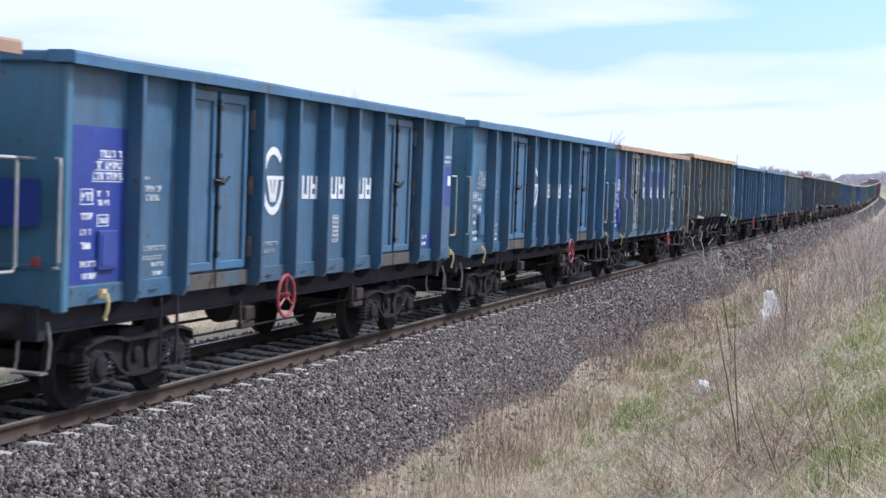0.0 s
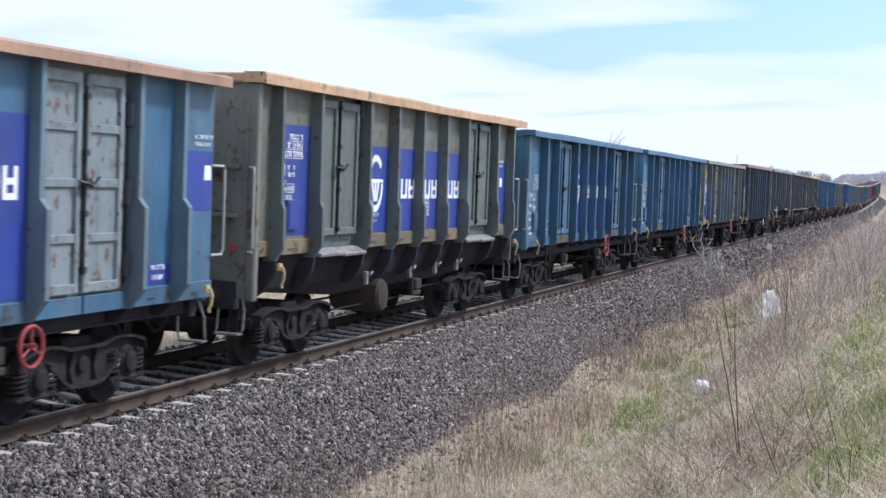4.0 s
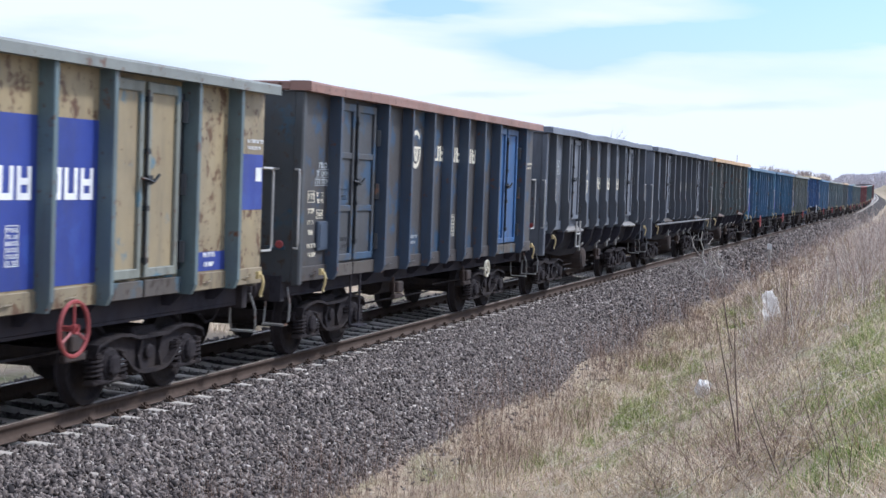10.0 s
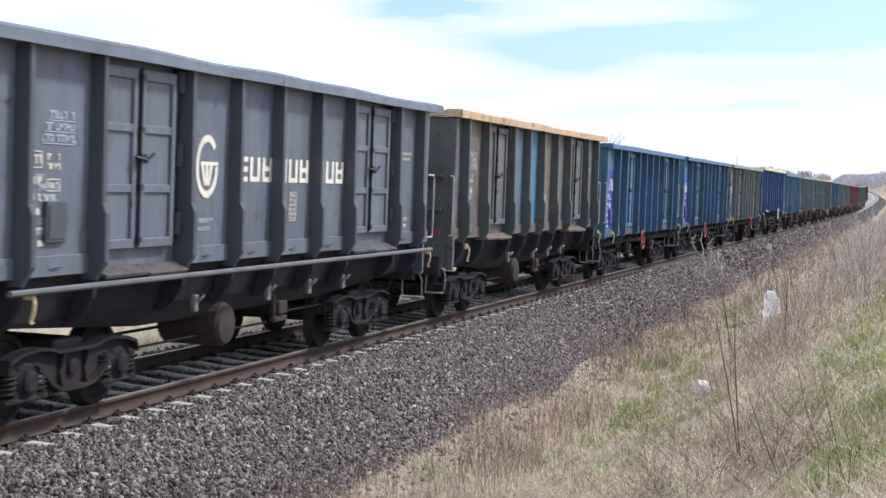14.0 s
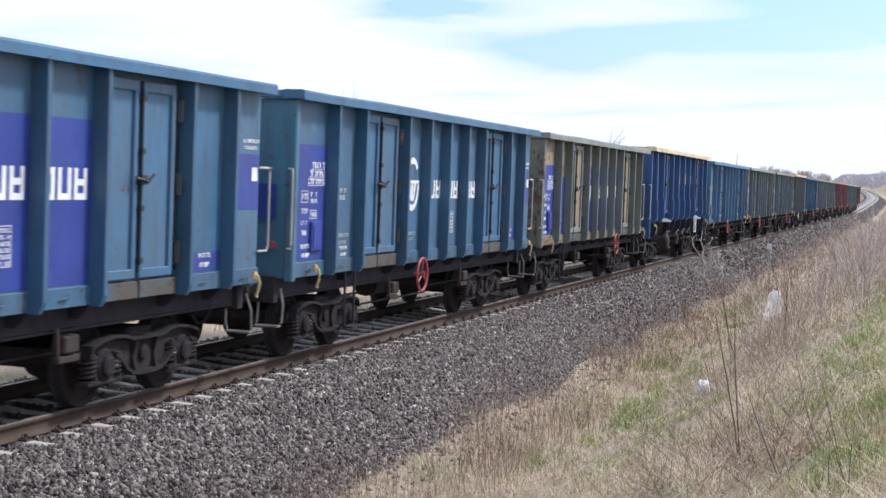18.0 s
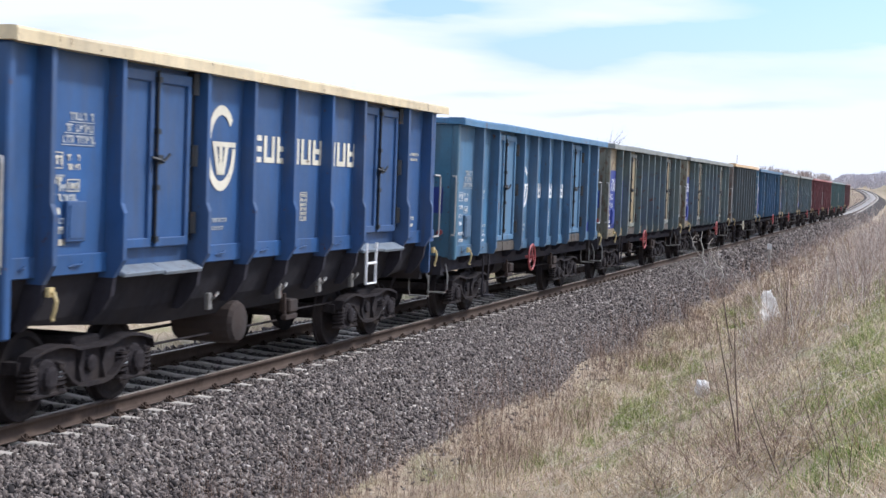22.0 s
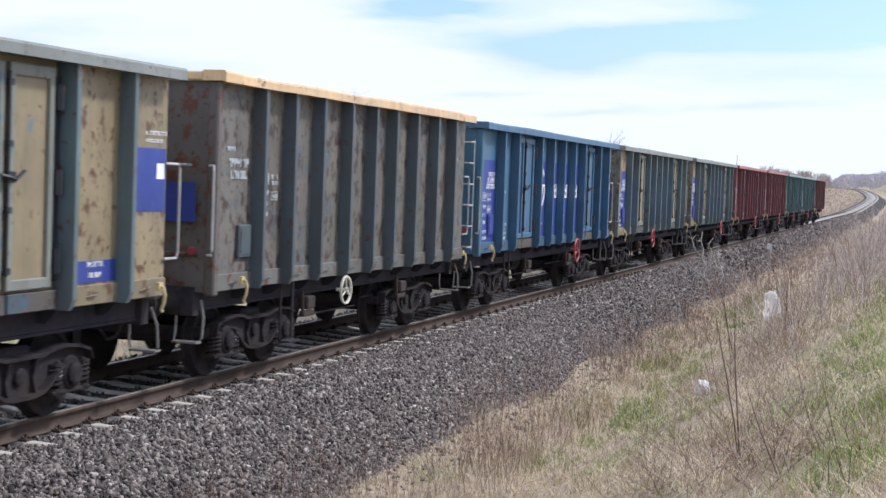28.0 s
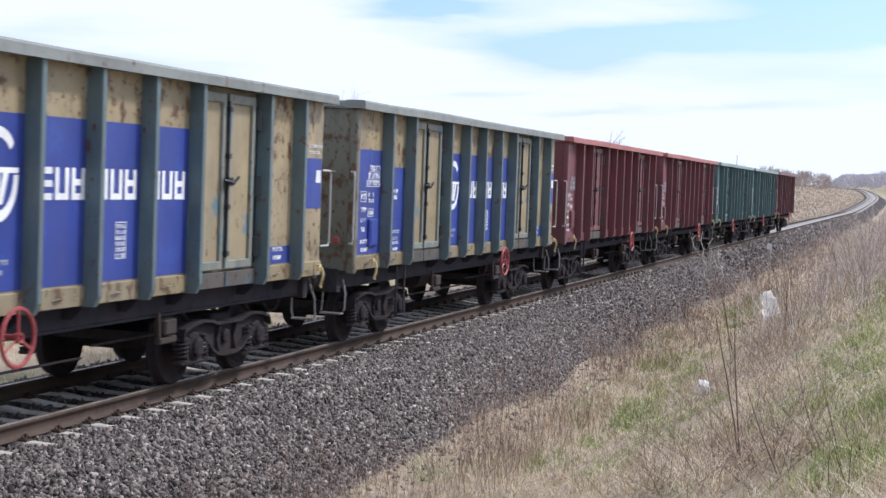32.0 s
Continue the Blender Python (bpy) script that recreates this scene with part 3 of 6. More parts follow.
def edge_keep(d, y, rng):
    edge = np.interp(y, [18, 30, 60, 120], [3.0, 2.95, 2.7, 2.6]) + 0.28 * patch_noise(d * 0.3, y * 1.6)
    return rng.uniform(0, 1, len(d)) < np.clip((d - edge) * 4.0 + 0.25, 0.02, 1)


def straw_keep(d, y, rng):
    return rng.uniform(0, 1, len(d)) < np.interp(d, [2.8, 3.4, 4.3], [0.05, 0.45, 1.0]) * (1 - np.where(d > 7.5, 0.55, 0.8) * np.minimum(green_spots(d, y), 1)) * np.where(tufts(d, y) > -0.12, 1.0, 0.4)


grass("dry_grass", "matted straw-coloured dry grass beside the ballast", 150000, 2.9, 11.5, 7.5, 220, 0.12, 0.34, 0.008, STRAW, 3, straw_keep, 1.5, 26)
grass("fallen_stems", "brown fallen weed stems in the grass", 40000, 3.4, 10.8, 7.5, 90, 0.12, 0.45, 0.006, [(0.156, 0.107, 0.085), (0.390, 0.286, 0.221), (0.676, 0.533, 0.416), (0.950, 0.871, 0.715)], 13, stem_keep, 2.4, 9)
grass("green_grass", "fresh green grass patches in the ditch and on the bank", 230000, 3.8, 10.4, 8.5, 60, 0.08, 0.24, 0.008, GREEN, 4, green_keep, 0.8, 22)
grass("edge_straw", "brownish dry grass creeping into the foot of the ballast", 42000, 2.5, 4.5, 11, 130, 0.08, 0.27, 0.006, [(0.21, 0.155, 0.125), (0.46, 0.355, 0.275), (0.70, 0.57, 0.44), (0.90, 0.78, 0.62)], 17, edge_keep, 1.1, 18)
grass("far_side_grass", "pale dry grass beyond the track", 22000, -14, -2.6, 13, 120, 0.12, 0.4, 0.014, [(0.55, 0.45, 0.30), (0.8, 0.69, 0.5), (0.92, 0.83, 0.64)], 6)


grass("far_brown_grass", "brown dead grass along the far bend of the line", 60000, -24, -1.8, 110, 470, 0.2, 0.5, 0.01, [(0.30, 0.235, 0.205), (0.38, 0.30, 0.26), (0.46, 0.37, 0.325), (0.53, 0.44, 0.39)], 19, None, 0.8, 1)


def grass_round_camera():
    """Short dry grass on the bank behind and beside the view."""
    rng = np.random.default_rng(23)
    n = 24000
    x, y = rng.uniform(3.2, 16, n), rng.uniform(-9, 8.5, n)
    ok = (np.abs(x - 9.2) + np.abs(y)) > 0.5
    x, y = x[ok], y[ok]
    n = len(x)
    a, h = rng.uniform(0, 6.28, n), rng.uniform(0.08, 0.28, n)
    v, f = ribbons(np.stack([x, y, ground_z(x, y) - 0.02], -1), np.stack([np.cos(a), np.sin(a)], -1), h, 0.008 * rng.uniform(0.6, 1.3, n), h * 0.9, rng)
    tagged(new("bank_grass", mesh_np("bank_grass", v, f, pieces_mat("bank_grass", STRAW + GREEN[2:], 0.85))), "short straw-coloured grass on the bank", "grass", kind="stuff")


grass_round_camera()


def twigs(segs):
    """Three-sided tapered sticks from rows of (a, b, r0, r1)."""
    a = np.array([s[0] for s in segs], float)
    b = np.array([s[1] for s in segs], float)
    r0, r1 = np.array([s[2] for s in segs]), np.array([s[3] for s in segs])
    d = b - a
    d /= np.maximum(np.linalg.norm(d, axis=1), 1e-6)[:, None]
    ref = np.where(np.abs(d[:, 2:3]) > 0.9, np.array([[1.0, 0, 0]]), np.array([[0, 0, 1.0]]))
    u = np.cross(d, ref)
    u /= np.linalg.norm(u, axis=1)[:, None]
    w = np.cross(d, u)
    vs = []
    for c, r in ((a, r0), (b, r1)):
        for k in range(3):
            t = 2 * np.pi * k / 3
            vs.append(c + r[:, None] * (u * np.cos(t) + w * np.sin(t)))
    v = np.stack(vs, 1).reshape(-1, 3)
    q = np.array([(0, 1, 4, 3), (1, 2, 5, 4), (2, 0, 3, 5)])
    f = (q[None] + (np.arange(len(segs)) * 6)[:, None, None]).reshape(-1, 4)
    return v, f


def sprout(rng, segs, p, way, length, r, depth, spread=0.55, kids=3, bends=3):
    """One stem with side twigs, bent on its way."""
    p, way = np.array(p, float), np.array(way, float)
    for k in range(bends):
        way = way + rng.normal(0, 0.07, 3)
        way /= np.linalg.norm(way)
        q = p + way * length / bends
        r2 = r * (1 - 0.7 / bends)
        segs.append((p, q, r, r2))
        if depth > 0:
            for _ in range(kids if k else max(kids - 2, 1)):
                side = way + rng.normal(0, spread, 3) + np.array([0, 0, 0.15])
                side /= np.linalg.norm(side)
                sprout(rng, segs, p + (q - p) * rng.uniform(0.3, 1), side, length * rng.uniform(0.3, 0.55), r2 * 0.55, depth - 1, spread, kids, 2)
        p, r = q, r2


BRUSH = pieces_mat("dry_twigs", [(0.208, 0.144, 0.120), (0.480, 0.360, 0.304), (0.800, 0.640, 0.552), (0.950, 0.950, 0.912)])
WEED = pieces_mat("brown_weeds", [(0.117, 0.078, 0.065), (0.234, 0.160, 0.131), (0.429, 0.302, 0.244), (0.858, 0.663, 0.527)])
DARK_STEM = pieces_mat("dark_stems", [(0.084, 0.060, 0.054), (0.156, 0.114, 0.102), (0.216, 0.156, 0.138)])
BARE = pieces_mat("bare_branches", [(0.10, 0.085, 0.07), (0.16, 0.14, 0.115), (0.21, 0.18, 0.15)])


def stems_at(name, label, spots, h0, h1, r, seed, depth=1, kids=2, lean=0.25, stems=(2, 5), category="weeds", mat=None):
    rng = np.random.default_rng(seed)
    segs = []
    for x, y in spots:
        z = float(ground_z(x, y))
        big = np.clip(y / 22.0, 1.0, 3.5)
        for _ in range(rng.integers(*stems)):
            way = np.array([rng.normal(0, lean), rng.normal(0, lean), 1.0])
            sprout(rng, segs, (x + rng.normal(0, 0.12), y + rng.normal(0, 0.12), z - 0.03), way / np.linalg.norm(way), rng.uniform(h0, h1), r * big, depth, 0.62, kids)
    v, f = twigs(segs)
    return tagged(new(name, mesh_np(name, v, f, mat or BRUSH)), label, category, kind="stuff")


def spread_spots(rng, n, d0, d1, y0, y1):
    d = rng.uniform(d0, d1, n)
    y = y0 * (y1 / y0) ** rng.uniform(0, 1, n)
    open_ground = lambda a, b: 30 < b < 44.5 and abs(a - np.interp(b, [30, 44], [6.6, 5.5])) < 0.75      # bare spot round the bag
    return [(float(a + track_x(b)), float(b)) for a, b in zip(d, y) if not open_ground(a, b)]


def weed_spots(rng, n):
    """Weeds in drifts along the ragged edge of the stones."""
    out = []
    for x, y in spread_spots(rng, n, 2.6, 4.8, 11.5, 140):
        if rng.uniform(0, 1) < 0.45 + 0.9 * float(patch_noise(x * 0.9, y * 1.1)):
            out.append((x, y))
    return out


spot_rng = np.random.default_rng(21)
stems_at("dry_weeds", "thin brown dry weed stalks along the foot of the ballast", weed_spots(spot_rng, 2300), 0.22, 0.68, 0.0027, 31, 1, 1, 0.14, (2, 4), mat=WEED)
stems_at("bank_brush", "leafless brown brushwood on the grassy bank", spread_spots(spot_rng, 330, 6.0, 11.0, 24, 220), 0.7, 1.55, 0.005, 32, 2, 2, 0.42, (3, 6), "brushwood")
stems_at("low_brush", "sparse leafless brown stems in the grass", spread_spots(spot_rng, 260, 4.8, 8.8, 13, 70), 0.2, 0.6, 0.0024, 33, 1, 1, 0.4, (1, 4), "brushwood")

stems_at("young_shoots", "pale bare young shoots on the bank", spread_spots(spot_rng, 70, 6.3, 9.5, 24, 75), 0.9, 1.7, 0.0055, 34, 1, 2, 0.28, (2, 4), "brushwood", pieces_mat("pale_twigs", [(0.40, 0.31, 0.26), (0.55, 0.46, 0.40), (0.68, 0.60, 0.53)]))


def drift(rng, n, spots):
    """Places scattered about a few middles of (x, y, half widths)."""
    out = []
    for x, y, rx, ry in spots:
        out += [(x + rng.normal(0, rx), y + rng.normal(0, ry)) for _ in range(n)]
    return out


stems_at("brambles", "dark brown tangled bramble stems on the bank", drift(spot_rng, 26, [(7.84, 13.1, 0.35, 0.7), (8.33, 11.6, 0.2, 0.5), (7.5, 12.9, 0.3, 0.6), (6.8, 26.5, 0.35, 2.0), (7.4, 23.5, 0.35, 1.8), (6.6, 22.5, 0.3, 1.5), (7.0, 34.0, 0.4, 3.0)]), 0.35, 0.9, 0.0032, 36, 1, 2, 0.75, (1, 4), "brambles", WEED)
stems_at("ditch_weeds", "dark upright dead weed stalks at the edge of the stones", drift(spot_rng, 30, [(4.3, 18.2, 0.25, 0.8), (4.6, 19.8, 0.25, 0.7), (3.6, 21.5, 0.3, 1.0), (3.5, 26.0, 0.3, 1.5), (3.7, 30.0, 0.3, 2.0), (3.2, 38.0, 0.3, 3.0)]), 0.4, 0.8, 0.003, 37, 1, 1, 0.12, (1, 3), mat=WEED)


# ---- single plants, bags, marker posts ----
def one_plant(name, label, category, x, y, stems, h, r, lean, seed, mat, spread=0.55):
    rng = np.random.default_rng(seed)
    ob = tagged(new(name), label, category)
    ob.location = (x, y, float(ground_z(x, y)))
    for k in range(stems):
        way = Vector((rng.normal(lean[0], lean[2]), rng.normal(lean[1], lean[2]), 1.0)).normalized()
        p = Vector((rng.normal(0, 0.05), rng.normal(0, 0.05), -0.05))
        pts, long = [p], h * rng.uniform(0.75, 1.0)
        for i in range(7):
            way = (way + Vector(rng.normal(0, spread * 0.12, 3))).normalized()
            pts.append(pts[-1] + way * long / 7)
        g = Geo()
        g.tube([q[:] for q in pts], [r * (1 - 0.1 * i) for i in range(8)], 5)
        o = new("stem", g.mesh("stem"))
        o.data.materials.append(mat)
        o.parent = ob
    return ob


PALE_WOOD = pieces_mat("pale_dead_wood", [(0.62, 0.56, 0.50), (0.74, 0.69, 0.63), (0.84, 0.80, 0.74)])


def dead_bush(x, y):
    """A few thin twisted limbs from one root."""
    limbs = [[(0.02, 0, -0.1), (0.13, 0.05, 0.22), (0.27, 0.1, 0.55), (0.21, 0.1, 0.85), (0.05, 0.05, 1.15), (0.0, 0.1, 1.5), (0.06, 0.1, 1.75)],
             [(0.0, 0, -0.1), (-0.15, -0.1, 0.25), (-0.5, -0.2, 0.5), (-0.85, -0.25, 0.75), (-1.2, -0.3, 1.05)],
             [(-0.45, -0.2, 0.46), (-0.5, -0.1, 0.75), (-0.3, 0, 0.98), (-0.28, 0, 1.2), (-0.4, 0.05, 1.45)],
             [(-0.45, 0, 1.0), (-0.62, 0, 1.3), (-0.95, 0.1, 1.65), (-1.05, 0.1, 2.0), (-0.9, 0.1, 2.2)],
             [(-0.62, 0, 1.3), (-0.55, 0, 1.6), (-0.7, 0.1, 1.95), (-0.65, 0.1, 2.35)],
             [(0.22, 0.1, 0.8), (0.0, 0.1, 0.95), (-0.15, 0.1, 1.3), (-0.1, 0.1, 1.6)],
             [(-0.3, 0, 1.1), (-0.2, 0, 1.5), (-0.38, 0.1, 1.85), (-0.2, 0.1, 2.1)]]
    rng = np.random.default_rng(7)
    segs = []
    for limb in limbs:
        n = len(limb)
        for i in range(n - 1):
            r0, r1 = 0.033 * (1 - 0.6 * i / n), 0.033 * (1 - 0.6 * (i + 1) / n)
            segs.append((limb[i], limb[i + 1], r0, r1))
            if i > 0:
                for _ in range(2):
                    sprout(rng, segs, limb[i], rng.normal(0, 0.6, 3) + np.array([0, 0, 0.3]), rng.uniform(0.15, 0.45), 0.008, 0, 0.5, 1, 3)
    v, f = twigs(segs)
    ob = tagged(new("dead_bush", mesh_np("dead_bush", np.asarray(v) * 0.84, f, PALE_WOOD)), "pale dead leafless bush at the foot of the ballast", "bush")
    ob.location = (x, y, float(ground_z(x, y)))


dead_bush(2.75, 53.2)


def fallen_stalks(n, seed):
    """Long pale stems lying across the grass."""
    rng = np.random.default_rng(seed)
    segs = []
    long_ones = [(5.3, 18.5, -1.12, 4.0, 0.3), (7.6, 15.3, -1.28, 2.9, 0.25)]
    for i in range(n):
        d, y = rng.uniform(4.6, 9.3), 10.5 * (60 / 10.5) ** rng.uniform(0, 1)
        a, length, up = rng.uniform(0, 6.28), rng.uniform(0.5, 1.6), rng.uniform(0.02, 0.22)
        if i < len(long_ones):
            d, y, a, length, up = long_ones[i]
        r = rng.uniform(0.0022, 0.0045) * np.clip(y / 20, 1, 2.5)
        prev = None
        for k in range(7):
            u = k / 6
            x1, y1 = d + length * u * math.cos(a), y + length * u * math.sin(a)
            p = (x1, y1, float(ground_z(x1, y1)) + 0.05 + up * math.sin(2.6 * u) + rng.normal(0, 0.008))
            a += rng.normal(0, 0.12)
            if prev:
                segs.append((prev, p, r * (1.1 - 0.6 * u), r * (1.0 - 0.6 * u)))
            prev = p
    v, f = twigs(segs)
    tagged(new("fallen_stalks", mesh_np("fallen_stalks", v, f, pieces_mat("bleached_stems", [(0.45, 0.36, 0.29), (0.66, 0.57, 0.48), (0.82, 0.75, 0.65)]))), "long bleached stems lying across the grass", "weeds", kind="stuff")


fallen_stalks(420, 61)
one_plant("tall_dry_stalk", "tall dark dry stalks standing in the grass", "weed", 8.0, 12.7, 2, 1.4, 0.0085, (-0.09, 0.0, 0.02), 8, DARK_STEM, 0.3)
one_plant("tall_dry_stalk", "thin leaning dry stalk on the bank", "weed", 8.72, 11.4, 2, 0.85, 0.004, (-0.25, 0.0, 0.15), 9, DARK_STEM, 0.4)
one_plant("tall_dry_stalk", "thin leaning dark dry stalk on the bank", "weed", 8.33, 11.3, 1, 0.85, 0.0065, (-0.36, 0.0, 0.03), 12, DARK_STEM, 0.4)
one_plant("tall_dry_stalk", "thin dark dry stalk near the ditch", "weed", 6.55, 22.5, 2, 1.3, 0.006, (-0.1, 0.0, 0.12), 10, DARK_STEM, 0.4)


one_plant("tall_dry_stalk", "tall dark leafless shoots beside the white bag", "weed", 6.75, 33.0, 5, 1.9, 0.011, (-0.18, 0.0, 0.2), 14, DARK_STEM, 0.6)
one_plant("tall_dry_stalk", "dark leafless shoots in the ditch", "weed", 5.9, 30.5, 3, 1.7, 0.009, (-0.12, 0.0, 0.1), 15, DARK_STEM, 0.5)
one_plant("tall_dry_stalk", "thin dark dry stalks on the near bank", "weed", 8.85, 9.6, 3, 0.6, 0.004, (-0.1, 0.0, 0.25), 16, DARK_STEM, 0.5)


def plastic_bag(x, y, wide, tall, seed, sun_cut=0.42):
    rng = random.Random(seed)
    bm = bmesh.new()
    bmesh.ops.create_icosphere(bm, subdivisions=4, radius=1.0)
    bmesh.ops.delete(bm, geom=[f for f in bm.faces if f.calc_center_median().dot(Vector((0.55, 0.6, 0.5))) > sun_cut], context="FACES")      # unseen back cut open, so sun shines through a single film
    for v in bm.verts:
        p = v.co.copy()
        k = 0.9 + 0.38 * noise.noise(p * 1.5 + Vector((seed, 0, 0))) + 0.30 * abs(noise.noise(p * 3.3 + Vector((0, seed, 0)))) + 0.14 * abs(noise.noise(p * 7.0))
        neck = 1 - 0.12 * max(0.0, p.z - 0.45)
        p = Vector([math.copysign(abs(c) ** 0.7, c) for c in p])
        v.co = Vector((p.x * k * wide * 0.42 * neck, p.y * k * wide * 0.5 * neck, (p.z * k + 0.9) * tall * 0.5))
    me = bpy.data.meshes.new("plastic_bag")
    bm.to_mesh(me)
    bm.free()
    me.polygons.foreach_set("use_smooth", [True] * len(me.polygons))
    ob = new("plastic_bag", me)
    me.materials.append(MAT["bag"] if sun_cut < 0.6 else MAT["film"])
    ob.location = (x, y, float(ground_z(x, y)) + (0.03 if tall < 0.4 else -0.03))
    return ob


BAGS = [tagged(plastic_bag(5.72, 41.0, 0.56, 0.86, 3), "crumpled white plastic bag stirring among brown brush", "plastic bag"),
        tagged(plastic_bag(6.17, 23.9, 0.25, 0.24, 8, 2.0), "small white plastic bag lying in the ditch grass", "plastic bag")]


def marker_post(x, y, h):
    g = Geo()
    g.loft([[(-0.07, -0.05, -0.2), (0.07, -0.05, -0.2), (0.07, 0.05, -0.2), (-0.07, 0.05, -0.2)], [(-0.065, -0.045, h - 0.05), (0.065, -0.045, h - 0.05), (0.065, 0.045, h - 0.05), (-0.065, 0.045, h - 0.05)],
            [(-0.03, -0.02, h), (0.03, -0.02, h), (0.03, 0.02, h), (-0.03, 0.02, h)]])
    ob = new("marker_post", g.mesh("marker_post"))
    normals_out(ob.data)
    ob.data.materials.append(MAT["concrete"])
    ob.location = (x, y, float(ground_z(x, y)))
    part("number_plate", shape("post_plate", lambda q: q.box(-0.1, 0.1, -0.008, 0, 0, 0.26).box(-0.05, 0.05, -0.012, -0.008, 0.06, 0.2)), MAT["chalk"], ob, "pale plate", at=(0, -0.05, h - 0.27))
    return tagged(ob, "small pale concrete marker post beside the ballast", "marker post")


marker_post(2.75, 73.0, 1.0)
marker_post(float(track_x(200.0)) - 3.0, 200.0, 1.3)


# ---- trees and the far country ----
def bare_tree(name, x, y, h, seed, label):
    rng = np.random.default_rng(seed)
    z = float(ground_z(x, y))
    trunk, limbs = [], []
    p, way, r = np.array([0, 0, -0.1]), np.array([0, 0, 1.0]), h * 0.022
    for k in range(5):
        way = way + rng.normal(0, 0.06, 3)
        way /= np.linalg.norm(way)
        q = p + way * h * 0.16
        trunk.append((p, q, r, r * 0.8))
        if k > 0:
            for _ in range(4):
                side = way * 0.7 + rng.normal(0, 0.6, 3)
                side /= np.linalg.norm(side)
                sprout(rng, limbs, q, side, h * rng.uniform(0.28, 0.42), r * 0.45, 2, 0.55, 3, 3)
        p, r = q, r * 0.8
    t = tagged(new(name), label, "tree")
    t.location = (x, y, z)
    for part_name, segs in (("trunk", trunk), ("crown", limbs)):
        v, f = twigs(segs)
        o = new(part_name, mesh_np(part_name, v, f, BARE))
        o.parent = t
    return t


bare_tree("tree", -47.5, 150.0, 9.0, 41, "tall bare tree beyond the train")
bare_tree("tree", -30.0, 200.0, 8.6, 42, "bare tree beyond the train")


def woods(name, label, spots, h0, h1, seed, wide, mat, per=60):
    """Leafless thickets: upright sprays of thin shoots."""
    rng = np.random.default_rng(seed)
    base, ways, hs = [], [], []
    for x, y, k in spots:
        h = rng.uniform(h0, h1) * k
        z = float(ground_z(x, y))
        for _ in range(per):
            u = rng.uniform(0, 1) ** 0.7
            a = rng.uniform(0, 6.28)
            rad = h * 0.42 * math.sqrt(rng.uniform(0, 1)) * (1.1 - 0.5 * u)
            base.append((x + rad * math.cos(a), y + rad * math.sin(a), z + h * u * 0.72))
            ways.append((math.cos(a), math.sin(a)))
            hs.append(h * rng.uniform(0.10, 0.24))
    n = len(base)
    hs = np.array(hs)
    v, f = ribbons(np.array(base), np.array(ways), hs, wide * rng.uniform(0.5, 1.3, n), hs * 0.5, rng)
    return tagged(new(name, mesh_np(name, v, f, mat)), label, "trees", kind="stuff")


WOOD_NEAR = pieces_mat("bare_thicket", [(0.36, 0.31, 0.29), (0.42, 0.36, 0.34), (0.48, 0.41, 0.38), (0.54, 0.46, 0.42)])
# distance haze is put into the far wood's pale bluish colour
WOOD_HAZED = pieces_mat("hazed_bare_wood", [(0.56, 0.55, 0.62), (0.62, 0.60, 0.66), (0.66, 0.64, 0.69), (0.68, 0.65, 0.68)])
wood_rng = np.random.default_rng(77)
near_spots = [(wood_rng.uniform(-75, -13), wood_rng.uniform(385, 450), wood_rng.uniform(0.6, 1.1)) for _ in range(110)]
woods("thicket", "grey-brown leafless thicket along the edge of the field", near_spots, 3.6, 6.0, 51, 0.13, WOOD_NEAR, 240)
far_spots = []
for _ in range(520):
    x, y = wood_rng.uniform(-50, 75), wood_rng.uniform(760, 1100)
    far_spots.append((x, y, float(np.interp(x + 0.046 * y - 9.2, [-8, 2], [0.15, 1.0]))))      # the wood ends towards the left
woods("far_woodland", "bare woodland on the far hill, coloured bluish grey for haze", far_spots, 5.0, 9.0, 52, 0.5, WOOD_HAZED, 150)


def line_pole(x, y, h):
    g = Geo()
    g.turned([(-0.3, 0.12), (0.0, 0.12), (h, 0.06)], "z", (0, 0, 0), 8)
    ob = new("line_pole", g.mesh("line_pole"))
    normals_out(ob.data)
    ob.data.materials.append(MAT["concrete"])
    ob.location = (x, y, float(ground_z(x, y)))
    tagged(ob, "slender concrete line pole standing in the field", "utility pole")


line_pole(-24.2, 300.0, 7.6)


# ---- wagons ----
LEN, HW = 13.1, 1.35                       # body length; half width to the side sheets
FACE = 1.53                          # front of the posts
POSTS_A = (1.43, 2.54, 4.54, 5.67, 6.77, 7.89, 9.01, 10.90, 12.03)


def rim_of(kind):
    return {"C": (3.66, 3.79), "D": (3.66, 3.79), "E": (3.60, 3.72)}.get(kind, (3.54, 3.66))


FLOOR_Z = {"A": 1.18, "B": 1.09, "C": 1.50, "D": 1.12, "E": 1.14}
POSTS = {"A": POSTS_A, "B": (1.24, 2.3, 4.16, 5.46, 6.75, 7.98, 9.19, 11.08, 12.09), "C": (0.69, 2.02, 3.97, 5.26, 6.53, 7.85, 9.13, 11.16, 12.36),
         "D": (1.25, 3.25, 4.43, 5.57, 6.62, 7.61, 8.70, 9.80, 11.85), "E": (1.27, 2.22, 3.22, 4.3, 5.32, 6.26, 7.29, 8.4, 9.42)}
DOORS = {"A": ((2.54, 4.54), (9.01, 10.90)), "B": ((2.3, 4.16), (9.19, 11.08)), "C": ((2.02, 3.97), (9.13, 11.16)), "D": ((1.25, 3.25), (9.80, 11.85)), "E": ()}


